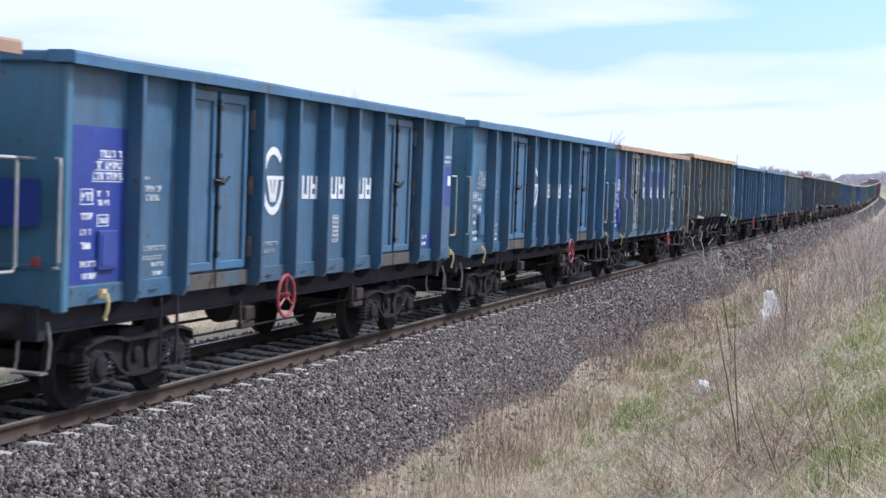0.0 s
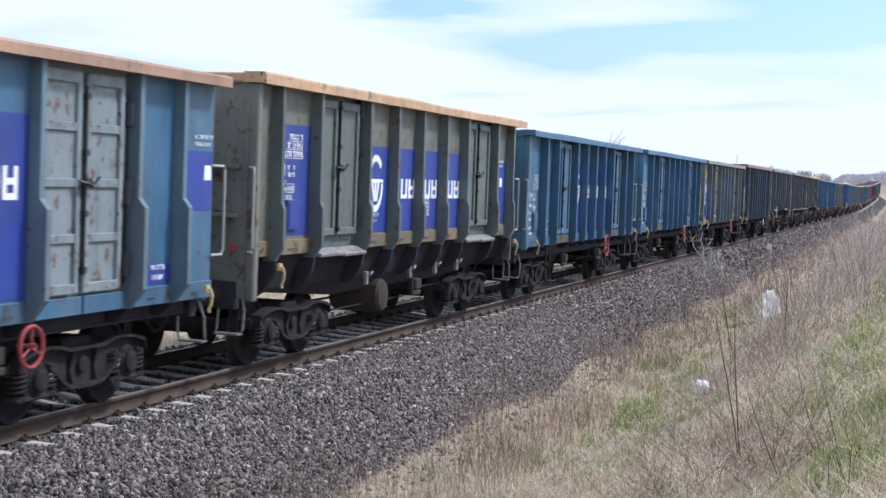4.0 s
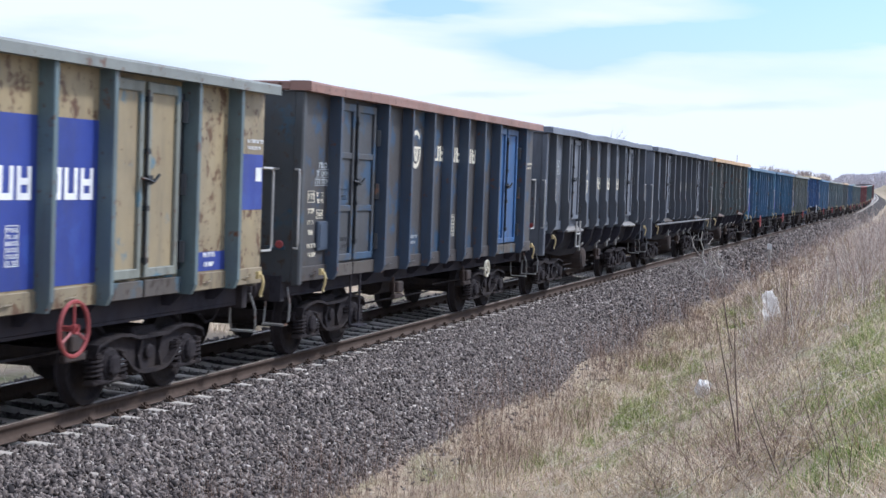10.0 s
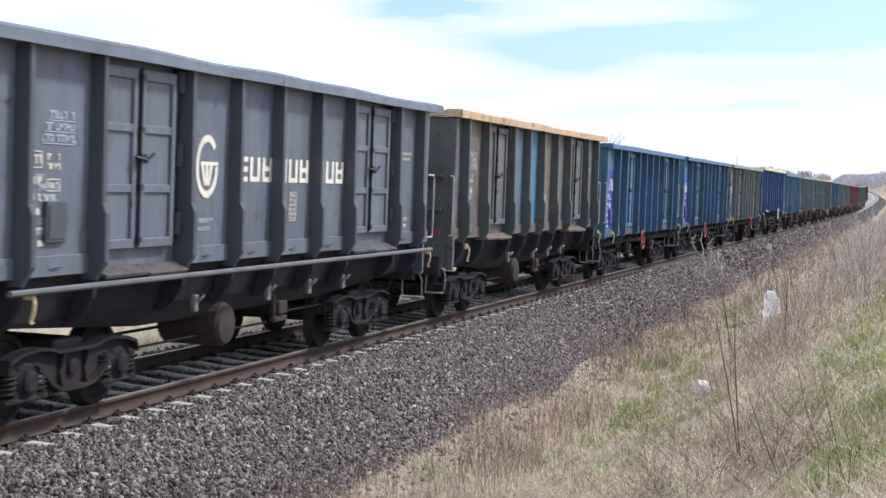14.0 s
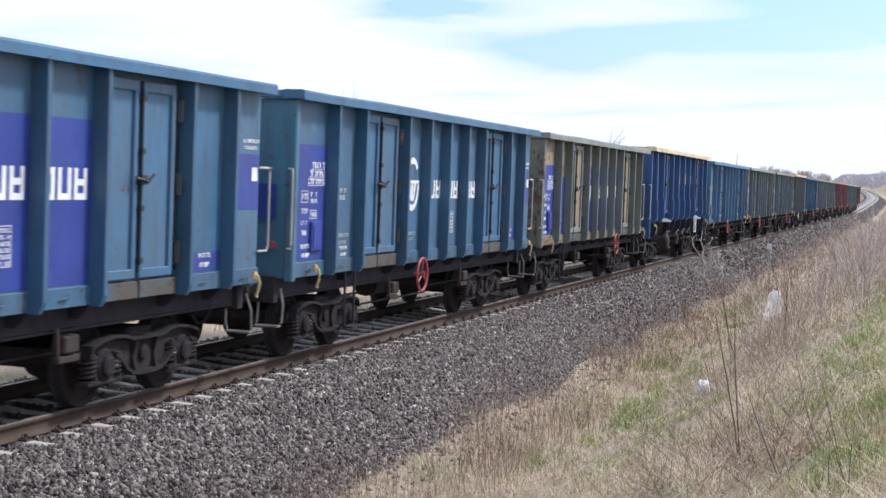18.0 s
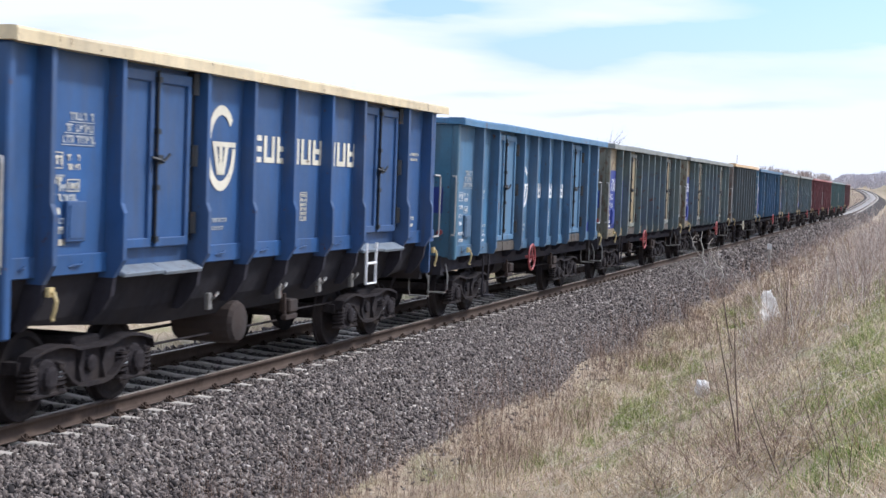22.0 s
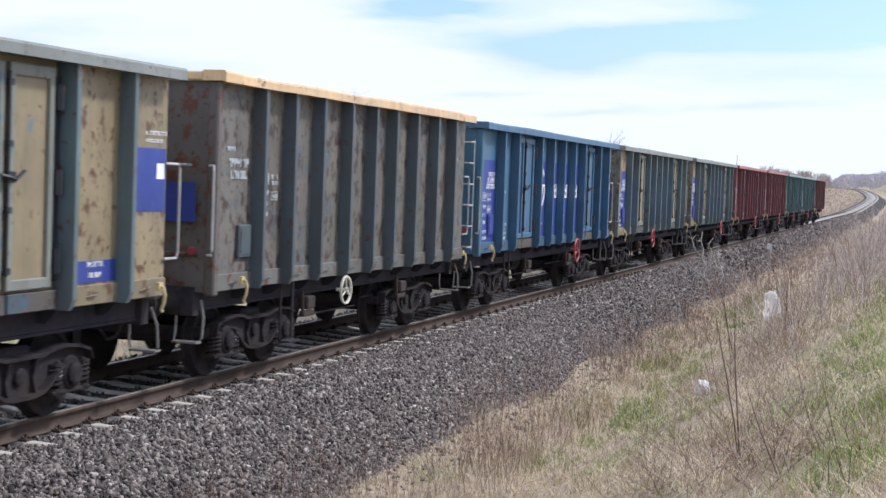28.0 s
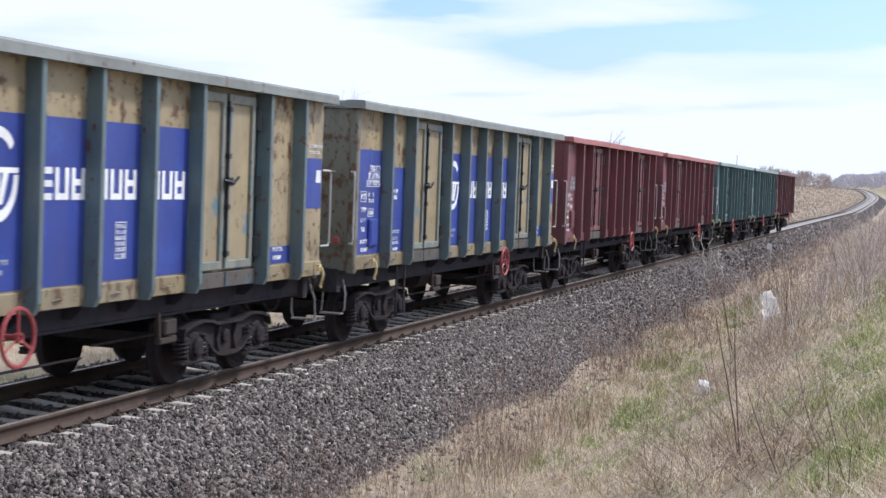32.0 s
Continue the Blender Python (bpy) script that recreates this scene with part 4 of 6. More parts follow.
def build_wheel(g):
    g.turned([(-0.075, 0.20), (-0.07, 0.44), (-0.07, 0.49), (-0.045, 0.49), (-0.035, 0.465), (0.06, 0.455), (0.065, 0.40), (0.03, 0.37), (0.015, 0.26), (0.05, 0.17), (0.10, 0.13), (0.10, 0.04)], "x", (0, 0, 0), 26)


def build_axle(g):
    g.turned([(-1.05, 0.06), (-0.82, 0.07), (-0.8, 0.085), (0.8, 0.085), (0.82, 0.07), (1.05, 0.06)], "x", (0, 0, 0), 10)


def build_frame(g):
    """Cast side frame of a bogie: arched back, hanging belly, lips above and below, horn guides."""
    back = [(-1.27, 0.58), (-1.22, 0.68), (-1.0, 0.735), (-0.72, 0.76), (-0.5, 0.74), (-0.34, 0.70), (0.34, 0.70), (0.5, 0.74), (0.72, 0.76), (1.0, 0.735), (1.22, 0.68), (1.27, 0.58)]
    belly = [(1.2, 0.52), (1.12, 0.56), (0.72, 0.57), (0.60, 0.50), (0.48, 0.40), (0.34, 0.335), (0.16, 0.31), (-0.16, 0.31), (-0.34, 0.335), (-0.48, 0.40), (-0.60, 0.50), (-0.72, 0.57), (-1.12, 0.56), (-1.2, 0.52)]
    outline = back + belly
    g.loft([[(0.97, y, z) for y, z in outline], [(1.03, y, z) for y, z in outline]])
    for line, h in ((back, 0.035), (belly[2:12], 0.04)):
        g.loft([[(0.96, y, z - h / 2), (1.12, y, z - h / 2), (1.12, y, z + h / 2), (0.96, y, z + h / 2)] for y, z in line])
    for y in (-0.24, 0.24):
        g.loft([[(1.03, y - 0.015, z), (x, y - 0.015, z), (x, y + 0.015, z), (1.03, y + 0.015, z)] for z, x in ((0.33, 1.10), (0.5, 1.06), (0.69, 1.11))])
    for y in (-1.13, -0.67, 0.67, 1.13):
        g.box(0.98, 1.09, y - 0.035, y + 0.035, 0.34, 0.60, 0.012)
    g.turned([(1.03, 0.09), (1.07, 0.085), (1.08, 0.05)], "x", (0, 0, 0.52), 12)


def build_spring(g):
    pts = [(0.085 * math.cos(a), 0.085 * math.sin(a), 0.03 + 0.22 * a / (2 * math.pi * 4.5)) for a in np.linspace(0, 2 * math.pi * 4.5, 46)]
    g.tube(pts, 0.02, 5)
    g.turned([(0.0, 0.10), (0.03, 0.10)], "z", (0, 0, 0), 10)
    g.turned([(0.25, 0.10), (0.28, 0.10)], "z", (0, 0, 0), 10)


def build_axlebox(g):
    """Rounded housing with spring wings and a bolted round cover."""
    g.turned([(0.92, 0.19), (1.07, 0.185), (1.10, 0.16)], "x", (0, 0, 0.46), 14)
    g.box(0.95, 1.10, -0.36, 0.36, 0.265, 0.31, 0.012)
    g.loft([[(x, -0.2, 0.31), (x, 0.2, 0.31), (x, 0.15, 0.40), (x, -0.15, 0.40)] for x in (0.96, 1.08)])
    g.turned([(1.09, 0.125), (1.14, 0.12), (1.16, 0.08)], "x", (0, 0, 0.46), 12)
    for k in range(4):
        a = radians(45 + 90 * k)
        g.turned([(1.13, 0.018), (1.155, 0.018)], "x", (0, 0.095 * math.cos(a), 0.46 + 0.095 * math.sin(a)), 6)


def build_bolster(g):
    g.box(-1.0, 1.0, -0.28, 0.28, 0.55, 0.80, 0.03)
    for y in (-1.24, 1.24):
        g.box(-1.0, 1.0, y - 0.06, y + 0.06, 0.52, 0.64)
    g.turned([(0.80, 0.25), (0.98, 0.22)], "z", (0, 0, 0), 12)


def build_handwheel(g):
    g.ring((0, 0, 0), 0.265, 0.022, "x", 24, 6)
    g.turned([(-0.14, 0.03), (0.03, 0.03), (0.035, 0.05), (-0.02, 0.05)], "x", (0, 0, 0), 8)
    for k in range(3):
        a = radians(90 + 120 * k)
        g.tube([(0, 0, 0), (0, 0.26 * math.cos(a), 0.26 * math.sin(a))], 0.014, 5)


def build_buffer(g):
    g.turned([(0.0, 0.13), (-0.05, 0.13), (-0.06, 0.105), (-0.30, 0.105), (-0.31, 0.07), (-0.42, 0.07), (-0.43, 0.18), (-0.46, 0.20), (-0.485, 0.16)], "y", (0, 0, 0), 16)
    g.box(-0.17, 0.17, -0.02, 0.02, -0.17, 0.17)


def build_coupling(g):
    g.tube([(0, 0.0, 0), (0, -0.30, 0.0), (0, -0.40, 0.05), (0, -0.42, 0.10), (0, -0.36, 0.13)], [0.05, 0.045, 0.04, 0.035, 0.02], 8)
    g.tube([(0.05, -0.2, 0), (0.06, -0.36, -0.18), (0.05, -0.44, -0.30), (-0.05, -0.44, -0.30), (-0.06, -0.36, -0.18), (-0.05, -0.2, 0)], 0.018, 6)


def build_hook(g):
    g.tube([(0, 0, 0.12), (0.05, 0.0, 0.10), (0.075, 0.0, 0.02), (0.06, 0, -0.08), (0.03, 0.0, -0.16), (0.05, 0.0, -0.19)], 0.022, 6)
    g.box(-0.03, 0.02, -0.05, 0.05, 0.06, 0.16)


def build_latch(g):
    g.tube([(0.0, 0.0, -0.9), (0.0, 0.0, 0.95)], 0.018, 6)
    for z in (-0.85, -0.3, 0.3, 0.85):
        g.box(-0.03, 0.03, -0.035, 0.035, z - 0.03, z + 0.03)
    g.tube([(0.02, -0.14, 0.02), (0.06, -0.05, 0.0), (0.06, 0.05, -0.02), (0.07, 0.16, 0.06)], 0.017, 5)
    g.box(0.0, 0.05, -0.06, 0.06, -0.05, 0.05)


def build_leaf_frame(w, h):
    """The raised border of a door leaf, one bent profile all round."""
    def build(g):
        b, t = 0.085, 0.037
        rings = []
        for (y, z), (yi, zi) in (((0, 0), (b, b * 1.2)), ((w, 0), (w - b, b * 1.2)), ((w, h), (w - b, h - b * 1.4)), ((0, h), (b, h - b * 1.4))):
            ym, zm = y + (yi - y) * 0.1, z + (zi - z) * 0.1
            yn, zn = y + (yi - y) * 0.9, z + (zi - z) * 0.9
            rings.append([(0, y, z), (t * 0.8, y, z), (t, ym, zm), (t, yn, zn), (t * 0.8, yi, zi), (0, yi, zi)])
        g.loft(rings + [rings[0]], True, False)
    return build


def build_hinge(g):
    g.loft([[(0.0, -0.05, z), (0.07, -0.05, z), (0.105, -0.02, z), (0.105, 0.02, z), (0.07, 0.05, z), (0.0, 0.05, z)] for z in (-0.12, -0.06, 0.06, 0.12)])


def bars_shape(kind):
    """Writing that cannot be read: rows of small bars, flat on the sheet."""
    def build(g):
        rng = random.Random(kind)

        def bar(y0, y1, z0, z1):
            g.box(0, 0.004, y0, y1, z0, z1)
        def row(y0, y1, z, h, gap=0.3):
            """One line of small marks, each solid or split."""
            y = y0
            while y < y1:
                wide = h * rng.uniform(0.45, 0.75)
                if rng.random() > gap * 0.5:
                    kind_of = rng.random()
                    if kind_of < 0.4:
                        bar(y, y + wide * 0.3, z, z + h)
                        bar(y + wide * 0.3, y + wide, z + h * rng.choice((0.0, 0.4, 0.78)), z + h * rng.choice((0.82, 1.0)))
                    elif kind_of < 0.75:
                        bar(y, y + wide, z + h * 0.75, z + h)
                        bar(y + wide * 0.6, y + wide, z, z + h * 0.75)
                    else:
                        bar(y, y + wide, z, z + h * 0.25)
                        bar(y, y + wide * 0.35, z + h * 0.25, z + h)
                y += wide + h * 0.2

        def frame_box(y0, y1, z0, z1, t=0.009):
            bar(y0, y1, z0, z0 + t)
            bar(y0, y1, z1 - t, z1)
            bar(y0, y0 + t, z0 + t, z1 - t)
            bar(y1 - t, y1, z0 + t, z1 - t)
        if kind == "plate":                      # ruled table of three lines
            row(0.16, 0.62, 0.26, 0.085, 0.1)
            bar(0.14, 0.66, 0.235, 0.244)
            row(0.08, 0.64, 0.135, 0.085, 0.1)
            bar(0.05, 0.66, 0.115, 0.124)
            row(0.02, 0.64, 0.012, 0.085, 0.2)
            bar(0.0, 0.66, -0.012, -0.003)
        elif kind == "block":                    # boxed marks in two columns
            frame_box(0.0, 0.24, 0.46, 0.62)
            row(0.03, 0.21, 0.50, 0.085, 0)
            row(0.32, 0.58, 0.54, 0.06)
            row(0.34, 0.56, 0.45, 0.06)
            row(0.02, 0.2, 0.31, 0.07)
            frame_box(0.33, 0.56, 0.24, 0.36)
            row(0.36, 0.54, 0.27, 0.06, 0)
            row(0.02, 0.18, 0.16, 0.06)
            row(0.04, 0.2, 0.02, 0.07)
        elif kind == "lines":
            row(0.05, 0.22, 0.30, 0.04)
            row(0.10, 0.56, 0.14, 0.085, 0.2)
            row(0.0, 0.5, 0.02, 0.085, 0.3)
        elif kind == "two":
            row(0, 0.54, 0.10, 0.055, 0.2)
            row(0, 0.48, 0.0, 0.05, 0.2)
        elif kind == "foot":
            row(0, 0.36, 0.12, 0.06, 0.2)
            row(0.04, 0.32, 0.0, 0.06, 0.2)
        elif kind == "grid":
            frame_box(0, 0.22, 0, 0.38, 0.008)
            for k in range(6):
                row(0.02, 0.2, 0.015 + k * 0.06, 0.04, 0.2)
        elif kind == "square":
            bar(0, 0.17, 0, 0.17)
    return build


def emblem(g):
    """Open ring with a level bar and a striped wedge pointing down."""
    n, rings = 28, []
    for i in range(n + 1):
        a = radians(42 + 318 * i / n)
        rings.append([(x, r * 0.86 * math.cos(a), r * 1.1 * math.sin(a)) for x, r in ((0, 0.395), (0.004, 0.395), (0.004, 0.305), (0, 0.305))])
    g.loft(rings)
    g.box(0, 0.0042, -0.20, 0.338, 0.015, 0.065)
    for y0, y1 in ((-0.16, -0.05), (-0.01, 0.0), (0.14, 0.05)):
        g.add([(0.0044, y0 - 0.045, 0.05), (0.0044, y0 + 0.045, 0.05), (0.0044, y1 + 0.035, -0.27), (0.0044, y1 - 0.035, -0.27)], [(0, 1, 2, 3)])


def blocks(pattern, h=0.335):
    """Trade lettering as plain block shapes: o hollow box, u box open above, b bar with arms, s solid."""
    def build(g):
        y, t, w = 0.0, 0.068, 0.255
        for c in pattern:
            if c == "b":
                g.box(0, 0.0045, y, y + t, 0, h)
                for z in (0, (h - t) / 2, h - t):
                    g.box(0, 0.0045, y + t, y + w, z, z + t)
            else:
                g.box(0, 0.0045, y, y + t, 0, h)
                g.box(0, 0.0045, y + w - t, y + w, 0, h)
                g.box(0, 0.0045, y + t, y + w - t, 0, t)
                if c == "o":
                    g.box(0, 0.0045, y + t, y + w - t, h - t, h)
                if c == "s":
                    g.box(0, 0.0045, y + t, y + w - t, h * 0.45, h * 0.45 + t)
            y += w + 0.06
    return build


def add_bogie(wagon, L, yc, flip):
    b = new("bogie")
    b.parent = wagon
    b.location = (0, yc, 0)
    part("bolster", shape("bolster", build_bolster), MAT["black"], b)
    for side in (0, 180):
        at = pose(0, 0, 0, 0, 0, side)
        part("side_frame", shape("side_frame", build_frame), MAT["black"], b, at=at)
        for y in (-0.9, 0.9):
            part("axlebox", shape("axlebox", build_axlebox), MAT["black"], b, at=at @ pose(0, y, 0))
            for dy in (-0.26, 0.26):
                part("coil_spring", shape("coil_spring", build_spring), MAT["black"], b, at=at @ pose(1.02, y + dy, 0.30))
    part("marking", shape("marking", lambda g: g.box(0, 0.006, -0.022, 0.022, 0, 0.075)), MAT["faint"], b, "small pale inspection mark", at=(1.093, 0.67, 0.44))
    part("marking", shape("marking", lambda g: g.box(0, 0.006, -0.022, 0.022, 0, 0.075)), MAT["faint"], b, "small pale inspection mark", at=(1.093, -0.67, 0.44))


WHEELSETS = []


def add_wheels(wagon, centres):
    for yc in centres:
        for y in (yc - 0.9, yc + 0.9):
            w = part("wheelset", shape("axle", build_axle), MAT["black"], wagon, at=(0, y, 0.46))
            for sx in (1, -1):
                part("wheel", shape("wheel", build_wheel, False), MAT["black"], w, at=pose(sx * 0.755, 0, 0, 0, 0, 0 if sx > 0 else 180))
            WHEELSETS.append((wagon, w))


def wagon_common(w, spec, L, posts, kind):
    o = -L / 2
    RIM0, RIM1 = rim_of(kind)
    body, post, rim, end = spec["body"], spec["post"], spec["rim"], spec["end"]
    zb = FLOOR_Z[kind] if kind != "C" else 1.0          # the ends of the deep-ribbed kind reach lower
    zf = FLOOR_Z[kind]
    # rim
    dent = spec.get("dent", 0.006)

    def rim_shape(g):
        """Plain deep fascia with a lip, a little wavy from loading."""
        for sx in (1, -1):
            ring = [(HW - 0.08, RIM0), (FACE + 0.012, RIM0), (FACE + 0.03, RIM0 - 0.012), (FACE + 0.042, RIM0 - 0.012), (FACE + 0.042, RIM1 - 0.03), (FACE + 0.03, RIM1 - 0.006), (FACE + 0.005, RIM1), (HW - 0.08, RIM1)]
            rings = []
            for k, y in enumerate(np.linspace(0, L, 29)):
                out = noise.noise(Vector((y * 0.55, sx * 3.0, L + dent * 200))) * dent * 2.2
                up = noise.noise(Vector((y * 0.45, sx * 7.0, 5.0 + L + dent * 200))) * dent * 2.6
                rings.append([(sx * (x + out * (x > HW)), o + y, z + up * (1.0 if z > RIM0 + 0.05 else 0.25)) for x, z in ring])
            g.loft(rings)
        for y in (0.0, L - 0.14):
            g.box(-HW + 0.08, HW - 0.08, o + y + 0.002, o + y + 0.14, RIM0 + 0.002, RIM1 - 0.012, 0.015)
    part("top_rim", shape(("top_rim", L, RIM1, dent), rim_shape), rim, w, spec.get("rim_label", ""))
    # ends
    def end_shape(g):
        g.box(-HW, HW, o + 0.10, o + 0.15, zb, RIM0)
    for turn in (0, 180):
        part("end_wall", shape(("end_wall", L, zb, RIM1), end_shape), end, w, at=pose(0, 0, 0, 0, 0, turn))
        for x in (-0.5, 0.5):
            part("end_post", shape(("end_post", zb, RIM1), lambda g: g.box(-0.04, 0.04, -0.035, 0, zb + 0.02, RIM0 - 0.02, 0.008)), end, w, at=pose(0, 0, 0, 0, 0, turn) @ pose(x, o + 0.10, 0))
        for z in ((1.55,) if kind != "C" else (2.0, 2.6)):
            deep = 0.02 if kind != "C" else 0.16
            part("end_rib", shape(("end_rib", deep), lambda g: g.box(-HW + 0.12, HW - 0.12, -deep, 0, 0, 0.05, 0.006)), end, w, at=pose(0, 0, 0, 0, 0, turn) @ pose(0, o + 0.10, z))
    for sx, sy in ((1, 1), (-1, 1), (1, -1), (-1, -1)):
        part("corner_post", shape(("corner_post", zb, RIM1), lambda g: g.box(-0.065, 0.065, -0.065, 0.065, zb - 0.04, RIM0, 0.02)), end, w, at=(sx * (HW + 0.03 if sy < 0 else HW - 0.08), sy * (L / 2 - (0.145 if sy < 0 else 0.085)), 0))
    part("floor", shape(("floor", L, zf), lambda g: g.box(-HW + 0.06, HW - 0.06, o + 0.15, -o - 0.15, zf + 0.02, zf + 0.10)), MAT["under"], w)
    # underframe
    part("centre_sill", shape(("centre_sill", L), lambda g: g.box(-0.22, 0.22, o + 0.02, -o - 0.02, 0.84, 1.15).box(-1.2, 1.2, o + 0.05, o + 0.2, 0.86, 1.2).box(-1.2, 1.2, -o - 0.2, -o - 0.05, 0.86, 1.2)), MAT["under"], w)
    for sx in (1, -1):
        part("solebar", shape(("solebar", L, zb), lambda g: g.box(-0.05, 0.05, o + 0.2, -o - 0.2, 0.93, max(zb, 1.1), 0.01).box(-0.09, 0.05, o + 0.2, -o - 0.2, 0.90, 0.93)), MAT["deep"] if kind != "C" else MAT["darkest"], w, at=(sx * (1.08 if kind != "C" else 0.5), 0, 0))
    for sx in (1, -1):
        for turn in (0, 180):
            m = pose(0, 0, 0, 0, 0, turn)
            part("buffer", shape("buffer", build_buffer, True), MAT["black"], w, at=m @ pose(sx * 0.875, o + 0.05, 1.04))
    for turn in (0, 180):
        part("coupling", shape("coupling", build_coupling), MAT["black"], w, at=pose(0, 0, 0, 0, 0, turn) @ pose(0, o + 0.05, 1.0))
        part("brake_hose", shape("brake_hose", lambda g: g.tube([(0, 0.1, 0), (0, -0.08, -0.02), (-0.03, -0.2, -0.14), (-0.08, -0.3, -0.33), (-0.14, -0.38, -0.36), (-0.2, -0.44, -0.25)], 0.025, 6)), MAT["black"], w, "black rubber hose", at=pose(0, 0, 0, 0, 0, turn) @ pose(0.45, o + 0.05, 0.92))
    # far side: plain sheets and posts
    part("side_sheet", shape(("far_sheet", L, zb, RIM1), lambda g: g.box(-HW, -HW + 0.05, o + 0.2, -o - 0.2, zb, RIM0)), body, w)
    for y in posts:
        part("post", shape(("far_post", zb, RIM1), lambda g: g.box(-FACE, -HW, -0.05, 0.05, zb - 0.02, RIM0, 0.012)), post, w, at=(0, o + y + 0.05, 0))
    # end fittings
    rail_pts = [(0.05, 0, 0), (0.11, -0.02, 0.0), (0.12, -0.03, -0.06), (0.12, -0.03, -0.98), (0.11, -0.02, -1.04), (0.05, 0, -1.04)]
    for turn in (0, 180):
        part("corner_handrail", shape("corner_handrail", lambda g: g.tube(rail_pts, 0.017, 6)), MAT["steel"], w, "pale steel handrail", at=pose(0, 0, 0, 0, 0, turn) @ pose(HW - 0.02, o + 0.02, 2.62))
        part("end_handrail", shape("end_handrail", lambda g: g.tube([(-0.35, 0.07, 0), (-0.35, -0.03, 0), (0.35, -0.03, 0), (0.35, 0.07, 0)], 0.016, 6)), MAT["steel"], w, at=pose(0, 0, 0, 0, 0, turn) @ pose(0.75, o + 0.03, 2.62))
        part("shunter_step", shape("shunter_step", lambda g: g.box(-0.16, 0.16, -0.16, -0.02, 0.0, 0.022).tube([(-0.16, -0.02, 0.5), (-0.17, -0.04, 0.12), (-0.16, -0.09, 0.01), (0.14, -0.09, 0.01), (0.18, -0.05, 0.06), (0.18, -0.02, 0.3), (0.12, 0.02, 0.5)], 0.016, 6)), STEP, w, at=pose(0, 0, 0, 0, 0, turn) @ pose(1.15, o + 0.1, 0.55))
    part("corner_handrail", shape("rear_handrail", lambda g: g.tube([(0, -0.05, 0), (0, 0.24, 0), (0, 0.28, -0.05), (0, 0.28, -0.99), (0, 0.24, -1.04), (0, -0.05, -1.04)], 0.017, 6)), MAT["steel"], w, "pale steel handrail", at=(HW + 0.03, -o - 0.02, 2.62))
    part("shunter_step", shape("rear_step", lambda g: g.box(-0.16, 0.16, 0.02, 0.16, 0.0, 0.022).tube([(-0.16, 0.02, 0.5), (-0.17, 0.04, 0.12), (-0.16, 0.09, 0.01), (0.14, 0.09, 0.01), (0.18, 0.05, 0.06), (0.18, 0.02, 0.3), (0.12, -0.02, 0.5)], 0.016, 6)), STEP, w, at=(1.15, -o - 0.1, 0.55))
    part("tail_lamp_bracket", shape("lamp_bracket", lambda g: g.turned([(0.0, 0.055), (-0.03, 0.055), (-0.04, 0.04)], "y", (0, 0, 0), 10)), MAT["red"], w, "small red disc", at=(1.15, o + 0.10, 1.62))
    if spec.get("end_sticker"):
        part("end_panel", shape("end_panel", lambda g: g.box(-0.32, 0.32, -0.004, 0, 0, 0.46)), MAT["sticker"], w, "royal blue square panel", at=(0.88, o + 0.045, 1.96))


